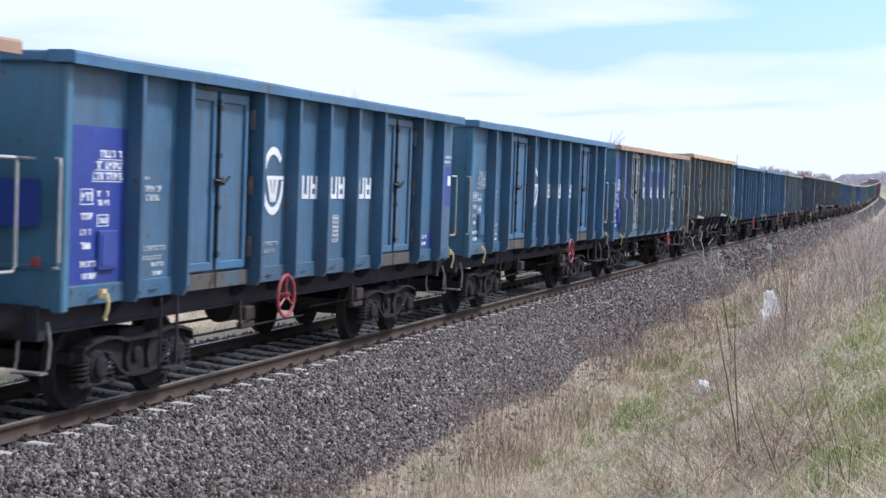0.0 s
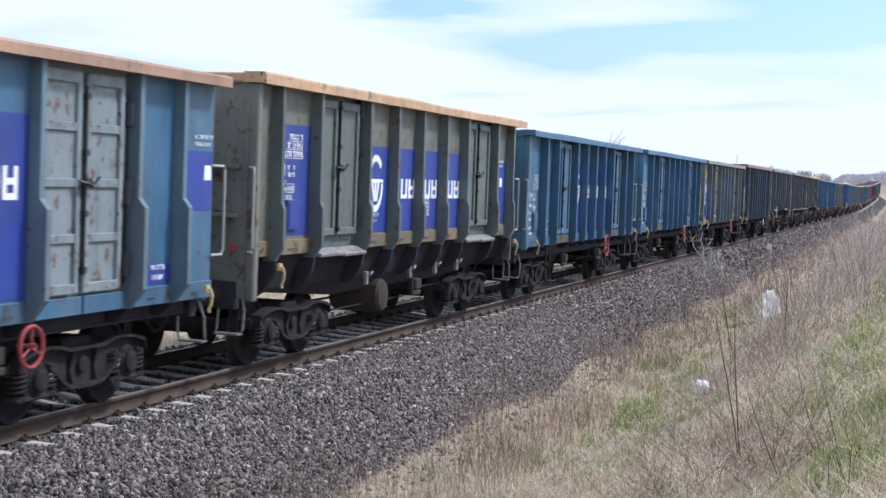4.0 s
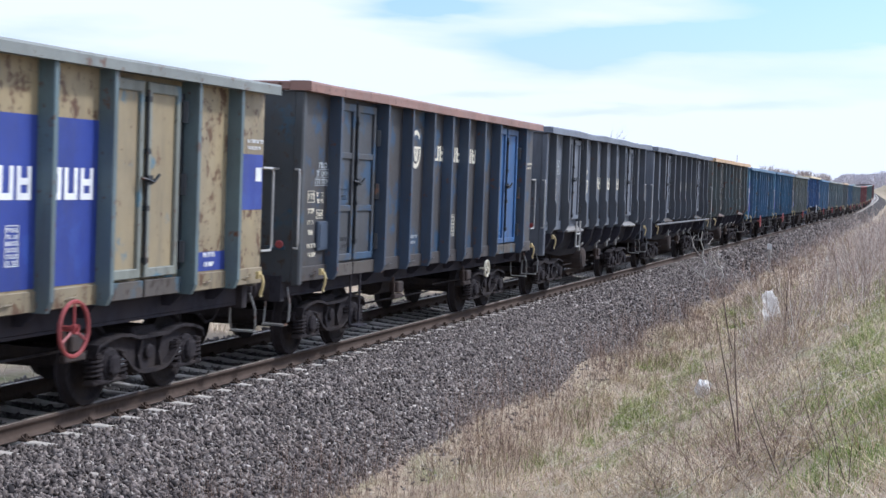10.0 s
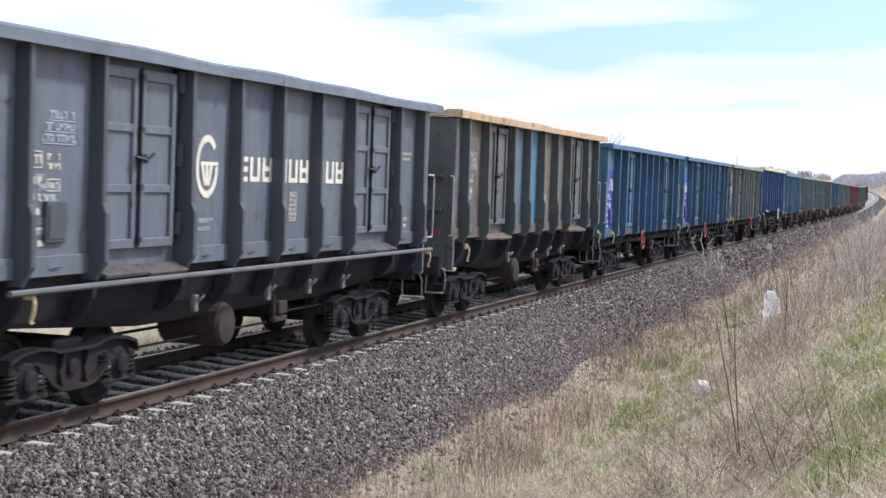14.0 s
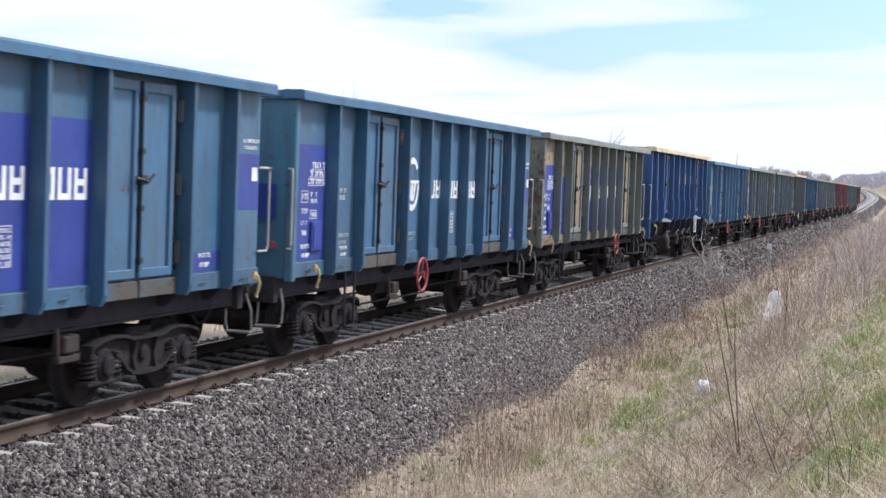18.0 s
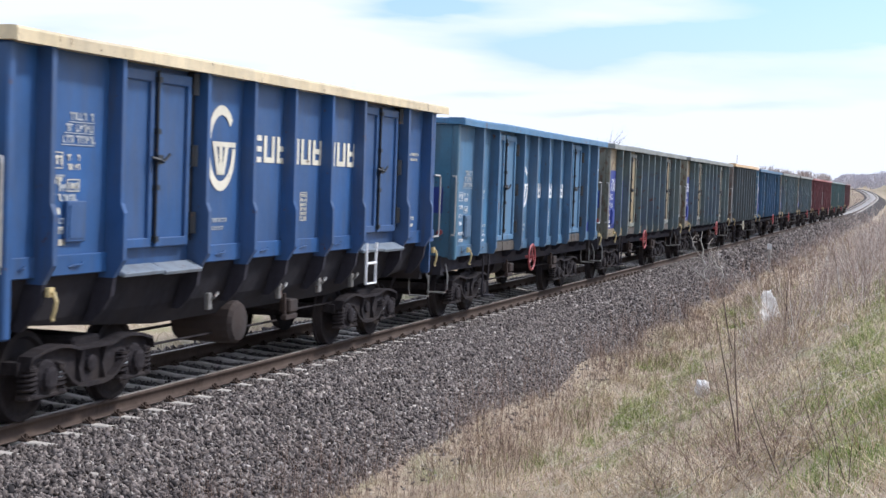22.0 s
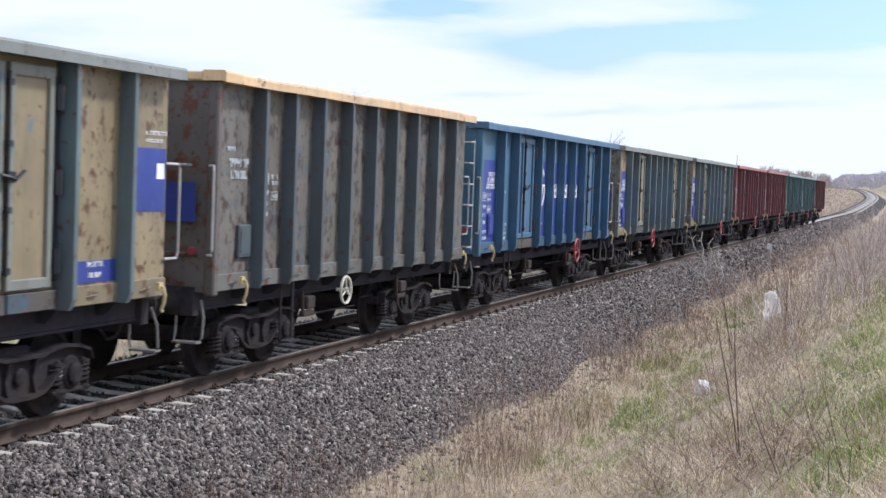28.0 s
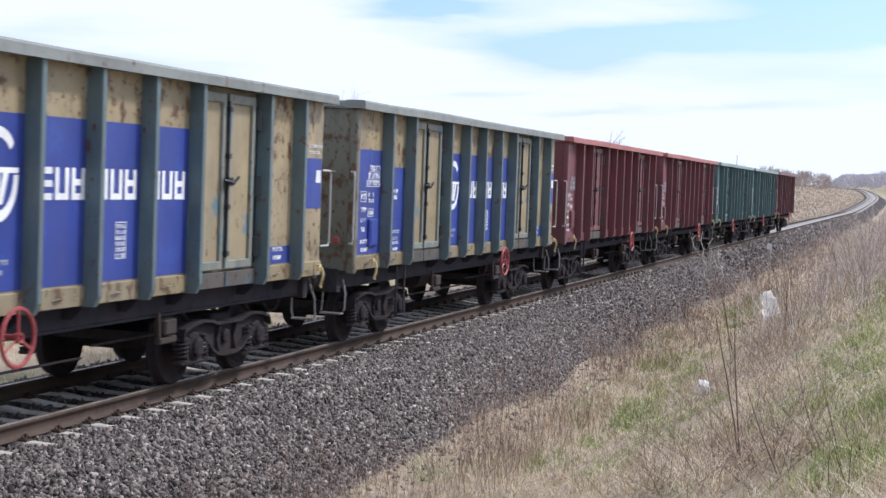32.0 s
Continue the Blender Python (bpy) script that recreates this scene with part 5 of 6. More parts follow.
def wagon(kind, spec):
    """One open goods wagon. Origin at rail level under its middle; near side towards +x."""
    L = spec.get("length", LEN)
    o = -L / 2
    RIM0, RIM1 = rim_of(kind)
    w = new("gondola_wagon")
    tagged(w, spec["label"], "freight wagon", "wagons of the goods train")
    body, post, door = spec["body"], spec["post"], spec["door"]
    posts, doors = POSTS[kind], DOORS[kind]
    wagon_common(w, spec, L, posts, kind)
    zb = FLOOR_Z[kind]
    zs = zb + 0.20                                   # top of the bottom sill
    edges = [0.2] + list(posts) + [L - 0.012]
    # near side, bay by bay
    for bay, (a, b) in enumerate(zip(edges[:-1], edges[1:])):
        a2 = a + 0.1 if a > 0.3 else a
        is_door = any(abs(a - d0) < 0.01 for d0, d1 in doors)
        if is_door:
            leaf = (b - a2 - 0.30) / 2
            zl, hl = zs + 0.02, RIM0 - 0.06 - zs - 0.02
            part("side_sheet", shape(("door_back", round(b - a2, 3), zb, RIM1), lambda g: g.box(HW - 0.09, HW - 0.05, 0, b - a2, zb, RIM0)), door, w, at=(0, o + a2, 0))
            for k in (0, 1):
                y = a2 + 0.03 + k * (leaf + 0.09)
                panes = 4 if kind == "B" else spec.get("panes", 1)
                if kind == "D":
                    panes = 3 if a < 5 else 1
                dm = spec.get("door2", door) if a > 5 else door
                d = part("door", shape(("door", round(leaf, 3), round(hl, 3), panes), lambda g: g.box(0.0, 0.03, 0.01, leaf - 0.01, 0.01, hl - 0.01)), dm, w, at=(HW - 0.02, o + y, zl))
                part("door_frame", shape(("door_frame", round(leaf, 3), round(hl, 3)), build_leaf_frame(leaf, hl)), spec.get("door_edge", dm) if kind == "A" else dm, d, at=(0.03, 0, 0))
                for q in range(1, panes):
                    part("door_rib", shape(("door_rib", round(leaf, 3)), lambda g: g.box(0, 0.03, 0.085, leaf - 0.085, -0.045, 0.045, 0.008)), dm, d, at=(0.03, 0, hl * q / panes))
                if k == 1:
                    part("locking_bar", shape("locking_bar", build_latch), spec.get("latch", LATCH), d, at=(0.085, -0.05, hl / 2))
                    part("hinge_strip", shape("hinge_strip", lambda g: g.box(0.0, 0.03, -0.06, 0.06, 0.05, 2.0)), LATCH, d, at=(0.0, leaf + 0.09, 0))
                    for z in (0.25, 1.0, 1.8):
                        part("hinge", shape("hinge", build_hinge), LATCH, d, at=(0.0, leaf + 0.09, z))
            for k in (0, 1):
                y = a2 + 0.02 + k * (b - a2) / 2
                tilt = 20 + 6 * k if kind == "C" else 0
                part("door_sill", shape(("door_sill", round(b - a2, 3), kind == "C"), lambda g: g.box(0, 0.06 if kind != "C" else 0.2, 0, (b - a2) / 2 - 0.04, 0, 0.185 if kind != "C" else 0.05, 0.008)), spec["sill"], w, at=pose(HW - 0.03, o + y, zb + 0.005, 0, tilt, 0))
        else:
            sh = shape(("side_sheet", round(b - a2, 3), zb, RIM1), lambda g: g.box(HW - 0.05, HW, 0, b - a2, zs, RIM0))
            part("side_sheet", sh, spec.get("bays", {}).get(bay, body), w, at=(0, o + a2, 0))
            def sill(g, wide=b - a2):
                g.box(HW - 0.02, HW + 0.03, 0, wide, zb, zs, 0.008)
                g.tube([(HW + 0.03, wide * 0.4, zb + 0.08), (HW + 0.06, wide * 0.45, zb + 0.1), (HW + 0.06, wide * 0.55, zb + 0.1), (HW + 0.03, wide * 0.6, zb + 0.12)], 0.012, 5)
            part("bottom_sill", shape(("bottom_sill", round(b - a2, 3), zb), sill), spec.get("sillpaint", body), w, at=(0, o + a2, 0))
    # posts
    def post_shape(g):
        """Deep pressed post: narrow front, wide foot against the sheet."""
        def ring(x1, z, front=0.078, foot=0.10):
            return [(HW - 0.06, 0, z), (x1 - 0.006, 0, z), (x1, 0.006, z), (x1, front - 0.006, z), (x1 - 0.006, front, z), (HW + 0.012, foot, z), (HW - 0.06, foot, z)]
        if kind == "B":
            g.loft([ring(FACE - 0.05, RIM0, 0.09), ring(FACE - 0.05, 2.25, 0.09), ring(FACE + 0.03, 2.15, 0.09), ring(FACE + 0.03, 1.3, 0.09), ring(HW + 0.05, zb, 0.08)])
        elif kind == "C":
            g.loft([ring(FACE - 0.02, RIM0, 0.085, 0.12), ring(FACE - 0.01, 2.2, 0.085, 0.12), ring(FACE + 0.03, 2.1, 0.085, 0.12), ring(FACE + 0.03, 1.62, 0.085, 0.12), ring(HW + 0.1, 1.44, 0.085, 0.12)])
        else:
            g.loft([ring(FACE, RIM0), ring(FACE, zb + 0.10), ring(FACE - 0.05, zb - 0.01)])
    for y in posts:
        part("post", shape(("post", kind), post_shape), post, w, at=(0, o + y, 0))
        if kind == "C":
            leg = lambda g: g.loft([[(x0, 0.01, z), (x1, 0.01, z), (x1, 0.09, z), (x0, 0.09, z)] for z, x0, x1 in ((1.438, HW - 0.12, HW + 0.10), (1.25, HW - 0.14, HW + 0.07), (1.10, HW - 0.18, HW - 0.02), (0.98, HW - 0.24, HW - 0.14))])
            part("leg", shape("rib_leg", leg), MAT["deep"], w, at=(0, o + y, 0))
    if kind != "C":
        def gusset(g):
            g.loft([[(1.12, 0, z0), (x1, 0, z0), (x1, 0.05, z0), (1.12, 0.05, z0)] for z0, x1 in ((zb - 0.014, HW + 0.02), (zb - 0.07, HW - 0.03), (zb - 0.15, 1.23))])
        for y in posts:
            part("gusset", shape(("gusset", zb), gusset), MAT["deep"], w, at=(0, o + y, 0))
    # painted panels and writing, lying on the sheets
    def flat(name, y0, y1, z0, z1, m, label=""):
        part(name, shape(("flat", round(y1 - y0, 3), round(z1 - z0, 3)), lambda g: g.box(0, 0.004, 0, y1 - y0, 0, z1 - z0)), m, w, label, at=(HW + 0.001, o + y0, z0))
    def mark(key, y, z, m=MAT["white"], s=1.0, name="stencil"):
        tagged(part(name, shape(("stencil", key), bars_shape(key)), m, w, at=Matrix.Translation((HW + 0.006, o + y + (0.12 if y < L - 1.0 else 0.0), z)) @ Matrix.Diagonal((1, s, s, 1))), kind="stuff")
    ink = spec.get("ink", MAT["white"])
    p0, p1, pl = posts[0], posts[1], posts[-1]
    tall = 3.36 if kind == "B" else 2.96
    sheets = {"front": (0.21, p0, zs + 0.02, tall), "second": (p0 + 0.1, p1, zs + 0.02, tall if kind == "B" else 2.72), "last": (pl + 0.3, L - 0.03, 2.1, 2.78), "foot": (posts[-2] + 0.1, pl, zs + 0.02, zs + 0.24)}
    if kind == "C":
        sheets["front"], sheets["last"] = (p0 + 0.12, p1, 1.75, 3.2), (posts[-2] + 0.12, pl, 1.75, 2.95)
    for key in spec.get("stickers", ()):
        if key == "middle":
            for p, q in zip(posts[2:6], posts[3:7]):
                flat("painted_panel", p + 0.12, q, zs + 0.02, 3.02, MAT["sticker"], "royal blue painted panel")
            if kind == "B":
                for k in (3, 4):
                    flat("painted_band", posts[k] + 0.12, posts[k + 1], 3.025, 3.19, OLD_BLUE, "sky blue band of older paint")
        else:
            y0, y1, z0, z1 = sheets[key]
            flat("painted_panel", y0, y1, z0, z1, MAT["sticker"], "royal blue painted panel")
    if kind != "E" and spec.get("emblem", True):
        ze = spec.get("emblem_z", 2.51)
        k = spec.get("emblem_scale", 1.0)
        part("emblem", shape("emblem", emblem), ink, w, "white open ring emblem", at=Matrix.Translation((HW + 0.006, o + posts[2] + 0.70, ze - 0.05)) @ Matrix.Diagonal((1, k, k, 1)))
        ks = spec.get("text_scale", 1.0)
        for p, pattern, start in zip(posts[3:6], ("bus", "ous", "ous"), (0.24, 0.19, 0.19)):
            part("lettering", shape(("lettering", pattern), blocks(pattern)), ink, w, "white block-shaped trade lettering", at=Matrix.Translation((HW + 0.006, o + p + start, ze - 0.02 + spec.get("text_drop", -0.10) - 0.16 * ks)) @ Matrix.Diagonal((1, (1.2 if kind in "CD" else 0.95) * ks, 0.93 * ks, 1)))
    if kind == "E":
        mark("lines", 0.35, 2.45, MAT["faint"], 1.2)
        mark("block", 1.45, 2.0, MAT["faint"], 0.9)
        mark("two", 9.6, 2.8, MAT["faint"], 0.9)
        def ladder(g):
            for z in np.linspace(1.35, 3.25, 6):
                g.tube([(HW - 0.3, -0.02, z), (HW - 0.3, -0.2, z), (FACE - 0.03, -0.2, z), (FACE - 0.03, 0.1, z)], 0.015, 5)
            g.tube([(FACE - 0.03, -0.2, 1.3), (FACE - 0.03, -0.2, 3.3)], 0.012, 5)
        part("ladder", shape("end_ladder", ladder), MAT["steel"], w, "pale steel rung ladder", at=pose(0, -o - 0.06, 0, 0, 0, 0) @ Matrix.Diagonal((1, -1, 1, 1)))
    else:
        yo, zo = (0.4, 0.35) if kind == "C" else (0.0, 0.0)
        mark("plate", 0.62 + yo, 2.42 + zo, ink if spec.get("stickers") and "front" in spec["stickers"] else MAT["faint"], 0.9)
        mark("block", 0.40 + yo, 1.72 + zo, ink, 1.0)
        mark("foot", 0.42 + yo, 1.44 + zo, ink)
        mark("lines", posts[0] + 0.2, 2.2, ink if "second" in spec.get("stickers", ()) else MAT["faint"], 0.8)
        mark("two", posts[0] + 0.22, zs + 0.2, MAT["faint"])
        mark("foot", 1.9, zs + 0.03, ink, 0.8)
        mark("two", L - 0.5 if kind != "C" else posts[-2] + 0.42, 2.84, ink, 0.8)
        mark("two", posts[2] + 0.26, zs + 0.17, MAT["faint"], 0.9)
        mark("grid", posts[4] + 0.5, zs + 0.24, ink)
        if "last" in spec.get("stickers", ()):
            mark("square", L - 0.24 if kind != "C" else posts[-2] + 0.62, 2.45, ink)
        mark("foot", posts[-2] + 0.42, zs + 0.07, ink, 0.9)
    part("plate_holder", shape("plate_holder", lambda g: g.box(0, 0.05, 0, 0.36, 0, 0.40, 0.01).box(0.05, 0.06, 0.04, 0.32, 0.04, 0.36)), MAT["sticker"] if "front" in spec.get("stickers", ()) else post, w, at=(HW, o + 0.85 + (0.35 if kind == "C" else 0), 1.52 + (0.3 if kind == "C" else 0)))
    # brake gear and steps
    hy = spec.get("handwheel")
    if hy:
        hm = MAT["red"] if spec.get("wheel_col", "red") == "red" else MAT["cream"]
        k = spec.get("wheel_scale", 1.0)
        part("brake_handwheel", shape("brake_handwheel", build_handwheel), hm, w, "red spoked handwheel" if hm == MAT["red"] else "cream spoked handwheel", at=Matrix.Translation((FACE + 0.02, o + hy, spec.get("wheel_z", 1.0))) @ Matrix.Diagonal((1, k, k, 1)))
    part("brake_cylinder", shape("brake_cylinder", lambda g: g.turned([(0, 0.05), (0.02, 0.22), (0.7, 0.22), (0.75, 0.1), (1.1, 0.04)], "y", (0, 0, 0), 16)), MAT["black"], w, at=(0.45, -0.9, 0.78))
    part("brake_rod", shape("brake_rod", lambda g: g.tube([(0.35, -3.4, 0.62), (0.35, 0.2, 0.62)], 0.02, 5).tube([(0.9, -3.3, 0.55), (0.9, 1.0, 0.55)], 0.016, 5).tube([(0.9, 1.2, 0.66), (0.9, 3.6, 0.66)], 0.016, 5)), MAT["black"], w)
    if kind == "C":
        part("air_tank", shape("air_tank", lambda g: g.turned([(0, 0.05), (0.03, 0.23), (0.08, 0.27), (0.82, 0.27), (0.87, 0.23), (0.9, 0.05)], "x", (0, 0, 0), 18)), MAT["tank"], w, "dull brown cylindrical tank", at=(0.3, o + 5.75, 0.68))
        part("hopper_pan", shape("hopper_pan", lambda g: g.loft([[(-1.30, -6.2, 1.52), (1.30, -6.2, 1.52), (1.30, 6.2, 1.52), (-1.30, 6.2, 1.52)], [(-1.12, -6.1, 1.05), (1.12, -6.1, 1.05), (1.12, 6.1, 1.05), (-1.12, 6.1, 1.05)], [(-0.95, -2.7, 0.8), (0.95, -2.7, 0.8), (0.95, 2.7, 0.8), (-0.95, 2.7, 0.8)]])), MAT["darkest"], w)
        for y in (-1.9, 0.2, 1.6, 2.9):
            part("bracket", shape("bracket", lambda g: g.box(0, 0.06, -0.05, 0.05, 0, 0.2, 0.01).tube([(0.03, 0, 0.1), (0.1, 0.03, 0.16), (0.1, 0.1, 0.2)], 0.02, 5)), STEP, w, "small pale bracket", at=(HW - 0.12, y, 0.92))
        if spec.get("step_y"):
            part("step_frame", shape("step_frame", lambda g: g.tube([(0, 0, 0.6), (0, 0, 0), (0, 0.42, 0), (0, 0.42, 0.6)], 0.026, 5).tube([(0, 0, 0.3), (0, 0.42, 0.3)], 0.022, 5)), spec.get("step", MAT["steel"]), w, at=(FACE - 0.02, o + spec["step_y"], spec.get("step_z", 1.08)))
        if spec.get("pipe"):
            part("side_pipe", shape("side_pipe", lambda g: g.tube([(1.56, -6.2, 1.40), (1.56, 6.2, 1.40)], 0.032, 8)), paint((0.12, 0.12, 0.125), 0.15), w, "long grey pipe")
    else:
        part("step_frame", shape("step_frame_slim", lambda g: g.tube([(0, 0, 0.8), (0, 0, 0.05), (0, 0.05, 0), (0, 0.33, 0), (0, 0.38, 0.05), (0, 0.38, 0.8)], 0.02, 5).box(-0.02, 0.14, 0.0, 0.38, 0.0, 0.025)), MAT["under"], w, at=(1.36, o + 2.28, 0.36))
    for y in ((-2.0, 2.0) if kind != "C" else (0.4,)):
        part("brake_bracket", shape("brake_bracket", lambda g: g.box(0, 0.16, -0.14, 0.14, -0.16, 0.02, 0.02).box(0.05, 0.13, -0.20, 0.20, -0.26, -0.18, 0.015).tube([(0.09, -0.16, -0.24), (0.09, -0.2, 0.1)], 0.025, 5)), MAT["tank"], w, "rusty brake bracket", at=(1.1, y + 0.35, 0.86))
    for y in (0.78, L - 0.35):
        part("tow_hook", shape("tow_hook", build_hook), MAT["yellow"], w, "ochre tow hook", at=pose(FACE - 0.04, o + y, min(zb, 1.25) + 0.02) @ Matrix.Diagonal((0.85, 0.95, 0.9, 1)))
    centres = (-4.22, 4.22) if kind != "E" else (-3.1, 3.1)
    for yc in centres:
        add_bogie(w, L, yc, False)
    add_wheels(w, centres)
    return w


BROWN_RIM, YELLOW_RIM = (0.36, 0.215, 0.135), (0.62, 0.51, 0.32)
TEAL = (0.1, 0.147, 0.159)
SILL = MAT["doorsill"]
OLD_BLUE = paint((0.06, 0.2, 0.42), 0.05, dirt=0.3)
STEP = paint((0.2, 0.195, 0.185), 0.25)
LATCH = paint((0.012, 0.015, 0.02), 0.12, dirt=0.2)
SILL_C = paint((0.27, 0.26, 0.25), 0.3, (0.12, 0.075, 0.05))


def blue(k=1.0, **more):
    c = shade(BLUE, k)
    s = dict(body=paint(c, 0.08, (0.10, 0.05, 0.03), (0.085, 0.18, 0.28), 0.05), post=paint(shade(c, 0.8), 0.05, dirt=0.45), rim=paint(shade(c, 1.0), 0.08, dirt=0.25), end=paint((0.053, 0.159, 0.248), 0.06), door=paint(shade(c, 1.02), 0.06),
             sill=SILL, sillpaint=paint(shade(c, 0.88), 0.24, (0.055, 0.042, 0.035), dirt=0.75), label="dirty blue steel open wagon with white markings, on the track")
    s.update(more)
    return s


def tan(k=1.0, **more):
    s = dict(body=paint(shade(TAN, k), 0.36, (0.115, 0.058, 0.03), dirt=0.4), post=paint(TEAL, 0.15), rim=paint((0.2, 0.215, 0.2), 0.15, dirt=0.25), end=paint((0.17, 0.17, 0.13), 0.42, (0.13, 0.075, 0.045)),
             door=paint(shade(TAN, k * 0.98), 0.14, (0.16, 0.09, 0.05), (0.11, 0.2, 0.25), 0.05, dirt=0.4), door_edge=paint((0.19, 0.205, 0.175), 0.15, (0.13, 0.075, 0.045), (0.1, 0.19, 0.25), 0.1), sill=SILL, sillpaint=paint(shade(TAN, k * 0.85), 0.34, (0.13, 0.075, 0.045), dirt=0.7), label="rust-blotched tan open wagon with blue panels, on the track", stickers=("front", "second", "middle", "last", "foot"))
    s.update(more)
    return s


def plain(c, label, **more):
    s = dict(body=paint(c, 0.12, (0.09, 0.055, 0.042)), post=paint(shade(c, 0.95), 0.06), rim=paint(shade(c, 1.15), 0.1, dirt=0.25), end=paint(shade(c, 0.95), 0.06), door=paint(c, 0.08), sill=SILL, label=label)
    s.update(more)
    return s


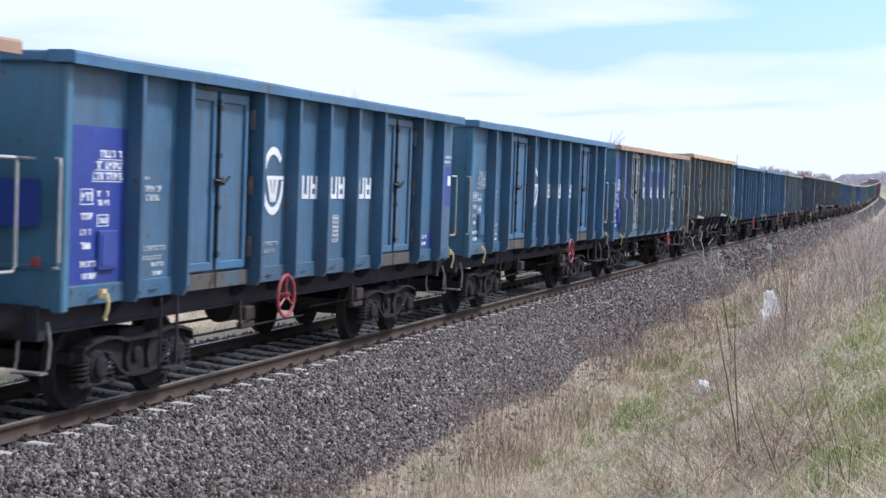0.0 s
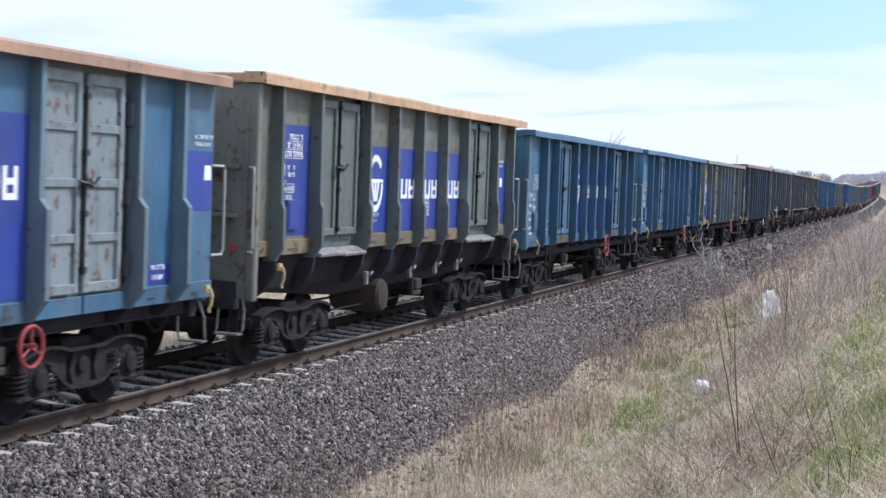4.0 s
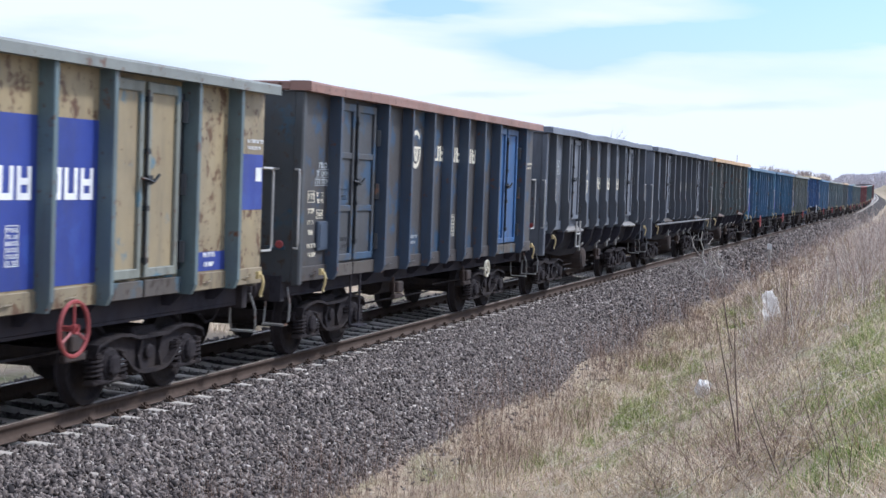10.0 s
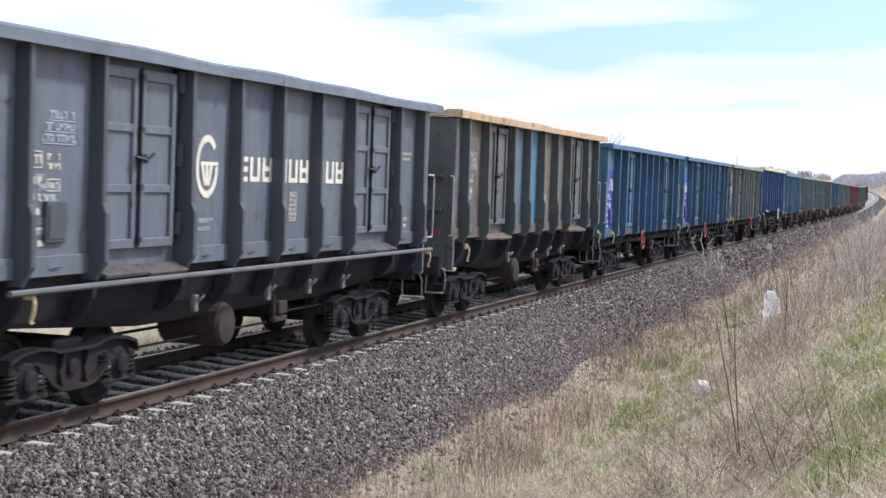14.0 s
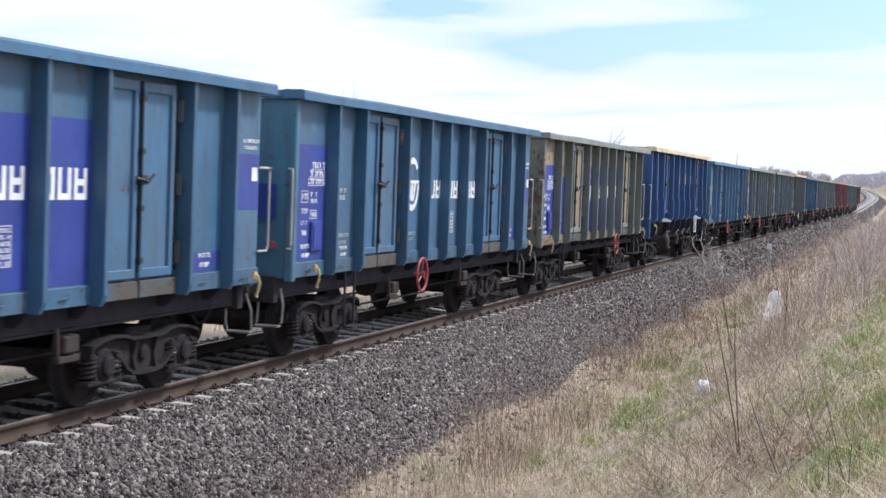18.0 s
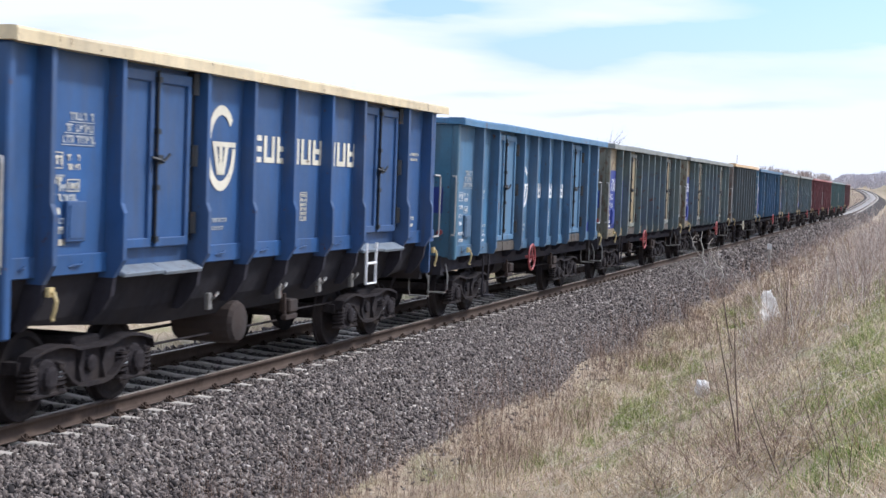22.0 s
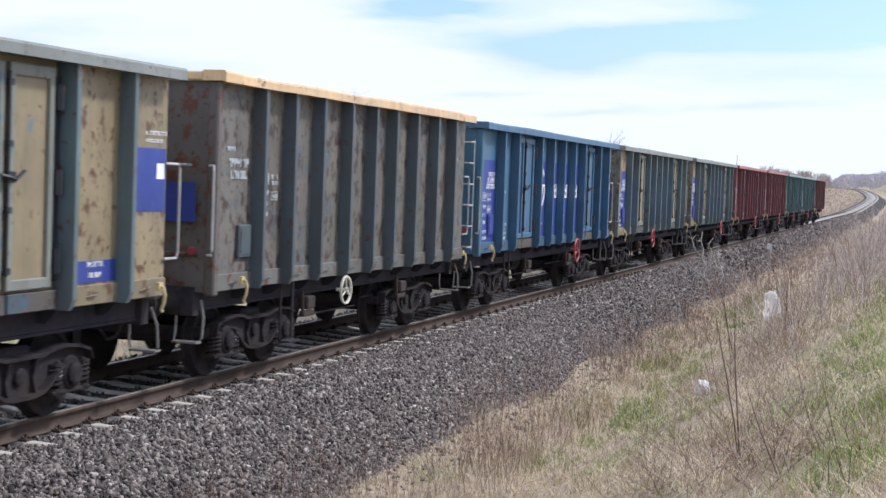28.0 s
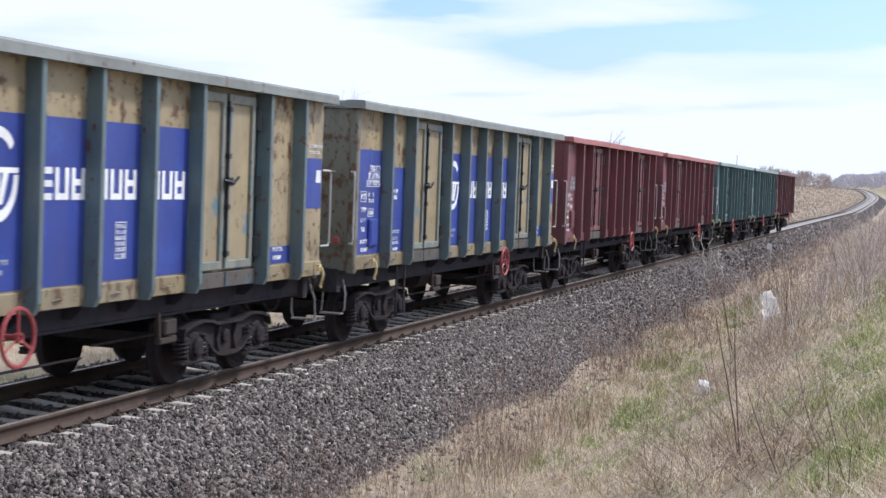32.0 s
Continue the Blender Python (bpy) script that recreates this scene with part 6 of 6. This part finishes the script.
GREY_SPEC = dict(dent=0.016, sill=SILL_C, ink=MAT["cream"], emblem_z=2.66, emblem_scale=0.84, text_scale=0.98, text_drop=-0.04)
TRAIN = [
    ("A", blue(1.0, handwheel=5.3, rim=paint(BROWN_RIM, 0.2, dirt=0.25), end_sticker=True)),
    ("A", blue(1.0, handwheel=5.33, stickers=("front", "last", "foot"), end_sticker=True)),
    ("A", blue(1.05, handwheel=8.3, stickers=("foot",))),
    ("B", blue(1.0, handwheel=9.0, wheel_scale=0.72, wheel_z=0.9, stickers=("front", "second", "middle", "last", "foot"), rim=paint(BROWN_RIM, 0.15, dirt=0.25), door=paint((0.19, 0.235, 0.25), 0.26), sill=paint(BLUE, 0.2),
               post=paint((0.112, 0.171, 0.206), 0.08), rim_label="rusty brown top rim", label="blue open wagon with ribbed grey doors and brown rim")),
    ("C", tan(0.8, body=paint((0.15, 0.15, 0.118), 0.24, (0.1, 0.06, 0.04), (0.09, 0.14, 0.15), 0.08), door=paint((0.115, 0.14, 0.128), 0.2, (0.1, 0.06, 0.04), (0.08, 0.15, 0.18), 0.2), rim=paint((0.52, 0.32, 0.16), 0.2, dirt=0.25), dent=0.014, post=paint((0.1, 0.13, 0.125), 0.2), end=paint((0.17, 0.17, 0.14), 0.3), stickers=("front", "middle", "last"), label="grey-green and tan open wagon with rusty rim, on the track", sill=SILL_C)),
    ("A", blue(1.0, handwheel=8.3, stickers=("middle", "foot"))),
    ("A", blue(1.08, handwheel=8.3, stickers=("middle", "foot"))),
    ("A", tan(1.05, handwheel=8.3)),
    ("D", plain((0.125, 0.135, 0.15), "dark grey open wagon with one pair of blue doors", handwheel=9.06, wheel_col="cream", wheel_scale=0.56, wheel_z=0.92, body=paint((0.058, 0.055, 0.056), 0.16, (0.065, 0.042, 0.034), (0.036, 0.075, 0.14), 0.3, dirt=0.4),
                post=paint((0.042, 0.066, 0.11), 0.12), end=paint((0.055, 0.062, 0.07), 0.2, (0.07, 0.045, 0.035), (0.04, 0.085, 0.13), 0.2), sillpaint=paint((0.062, 0.056, 0.056), 0.25, (0.06, 0.042, 0.034)), rim=paint((0.24, 0.13, 0.10), 0.2, dirt=0.25), door=paint((0.052, 0.056, 0.064), 0.14, (0.065, 0.042, 0.034), (0.036, 0.08, 0.15), 0.3, dirt=0.4), door2=paint((0.026, 0.10, 0.26), 0.05), ink=MAT["cream"], emblem_z=3.08, emblem_scale=0.72, text_scale=0.82, text_drop=-0.06)),
    ("C", plain(GREY, "slate-grey open wagon with deep ribs, on the track", post=paint(shade(GREY, 0.52), 0.04), step_y=3.1, **GREY_SPEC)),
    ("C", plain(shade(GREY, 0.95), "slate-grey open wagon with ribbed doors and a side pipe", post=paint(shade(GREY, 0.52), 0.04), panes=3, pipe=True, **dict(GREY_SPEC, sill=SILL))),
    ("C", plain((0.16, 0.145, 0.125), "rust-brown, beige and blue patched open wagon, on the track", body=paint((0.15, 0.125, 0.1), 0.3, (0.1, 0.058, 0.036)), door=paint((0.125, 0.125, 0.11), 0.25, (0.1, 0.06, 0.04), (0.1, 0.15, 0.17), 0.1), post=paint((0.075, 0.095, 0.1), 0.25), rim=paint((0.5, 0.33, 0.17), 0.25, dirt=0.25), dent=0.014,
                end=paint((0.1, 0.112, 0.11), 0.3), sill=paint((0.15, 0.105, 0.085), 0.25), stickers=("foot",), ink=MAT["cream"], emblem=False, bays={3: paint((0.1, 0.15, 0.19), 0.2), 4: paint((0.06, 0.19, 0.3), 0.1), 5: paint((0.17, 0.14, 0.1), 0.3), 6: paint((0.15, 0.138, 0.112), 0.3, (0.1, 0.06, 0.04)), 8: paint((0.145, 0.138, 0.118), 0.25), 9: paint((0.15, 0.145, 0.12), 0.25)})),
    ("A", blue(1.05, handwheel=5.33, stickers=("front", "middle", "last", "foot"), end_sticker=True)),
    ("A", blue(1.0, handwheel=5.33, stickers=("front", "last", "foot"), end_sticker=True)),
    ("A", tan(1.0, handwheel=8.3, post=paint((0.13, 0.155, 0.14), 0.15))),
    ("C", plain((0.02, 0.078, 0.22), "bright blue open wagon with cream-yellow rim, on the track", body=paint((0.02, 0.078, 0.22), 0.0, dirt=0.35), door=paint((0.02, 0.075, 0.21), 0.0, dirt=0.35), rim=paint(YELLOW_RIM, 0.08, dirt=0.25), rim_label="cream-yellow top rim", sill=paint((0.18, 0.22, 0.27), 0.1), ink=MAT["cream"], emblem_z=2.88, emblem_scale=1.16, text_scale=1.08, text_drop=0.0, step=MAT["white"], step_y=9.4, step_z=0.98, post=paint((0.02, 0.078, 0.22), 0.03))),
    ("A", blue(1.35, handwheel=5.4, stickers=("foot",), end_sticker=True, post=paint((0.06, 0.14, 0.25), 0.04))),
    ("A", tan(1.08, handwheel=5.33, end_sticker=True)),
    ("A", tan(0.95, handwheel=8.3)),
    ("E", plain((0.26, 0.24, 0.2), "rust-stained grey-brown open wagon without doors, on the track", length=10.55, dent=0.014, handwheel=4.17, wheel_col="cream", wheel_scale=0.72, wheel_z=0.95, body=paint((0.15, 0.135, 0.112), 0.42, (0.062, 0.043, 0.034), (0.12, 0.14, 0.145), 0.18), post=paint((0.075, 0.1, 0.115), 0.12),
                rim=paint((0.62, 0.43, 0.23), 0.15, dirt=0.25), rim_label="ochre top rim", end=paint((0.12, 0.105, 0.095), 0.4), sillpaint=paint((0.14, 0.14, 0.125), 0.25), end_sticker=True)),
    ("A", blue(1.0, handwheel=8.3, stickers=("front", "middle", "last", "foot"), body=paint((0.05, 0.138, 0.235), 0.03))),
    ("A", tan(1.1, handwheel=5.33, end_sticker=True)),
    ("A", tan(1.05, handwheel=8.3)),
] + [("A", plain((0.16, 0.045, 0.053), "dark red open wagon, on the track", handwheel=8.3, emblem=False, rim=paint((0.33, 0.1, 0.09), 0.1, dirt=0.25)))] * 2 \
  + [("A", plain((0.072, 0.135, 0.138), "sea-green open wagon, on the track", handwheel=5.3, emblem=False, rim=paint((0.2, 0.26, 0.26), 0.1, dirt=0.25)))] * 2 \
  + [("A", plain((0.13, 0.042, 0.048), "dull dark red open wagon at the end of the train", handwheel=8.3, emblem=False))]
# front ends of the bodies along the line at the start
FRONTS = [-1.1, 12.9, 26.91, 40.92, 54.98, 68.83, 82.85, 96.74, 110.81, 124.79, 139.05, 153.35, 167.24, 181.2, 195.2, 209.39, 223.47, 237.5, 251.61, 265.7, 277.04, 291.02, 305.16, 319.21, 333.23, 347.25, 361.27, 375.3]
WAGONS = []
for (kind, spec), s0 in zip(TRAIN, FRONTS):
    w = wagon(kind, spec)
    WAGONS.append((w, s0 + spec.get("length", LEN) / 2))

build_stones()


# ---- the train rolls past, slowing a little ----
def rolled(t):
    u = t / 32.0
    return 307.497 * u - 61.264 * u ** 2 + 80.203 * u ** 3 - 65.315 * u ** 4 + 23.156 * u ** 5


def motions():
    for w, s0 in WAGONS:
        walk(w, [(t, track_pose(s0 - rolled(t))) for t in range(33)])
    for w, wheels in WHEELSETS:
        s0 = next(s for o, s in WAGONS if o == w) + wheels.location.y
        home = wheels.location.copy()
        rows = []
        t = 0.0
        while t <= 32.0001:
            s = s0 - rolled(t)
            near = 2.0 < s < 75.0
            if t == 0.0 or abs(t - 32.0) < 0.001 or near:
                a = (75.0 - min(max(s, 2.0), 75.0)) / 0.46
                rows.append((t, Matrix.Translation(home) @ Matrix.Rotation(a, 4, "X")))
            t = round(t + 1 / 15, 6) if t < 32 - 1 / 15 else (32.0 if t < 31.999 else 33.0)
        walk(wheels, rows)
    # the bags stir in the wind
    for bag, sway in ((BAGS[0], 9.0), (BAGS[1], 5.0)):
        home = bag.location.copy()
        rng = random.Random(sway)
        rows = [(t / 2, pose(*home, rng.uniform(-sway, sway) * 0.4, rng.uniform(-sway, sway), rng.uniform(-14, 14))) for t in range(65)]
        walk(bag, rows)


motions()
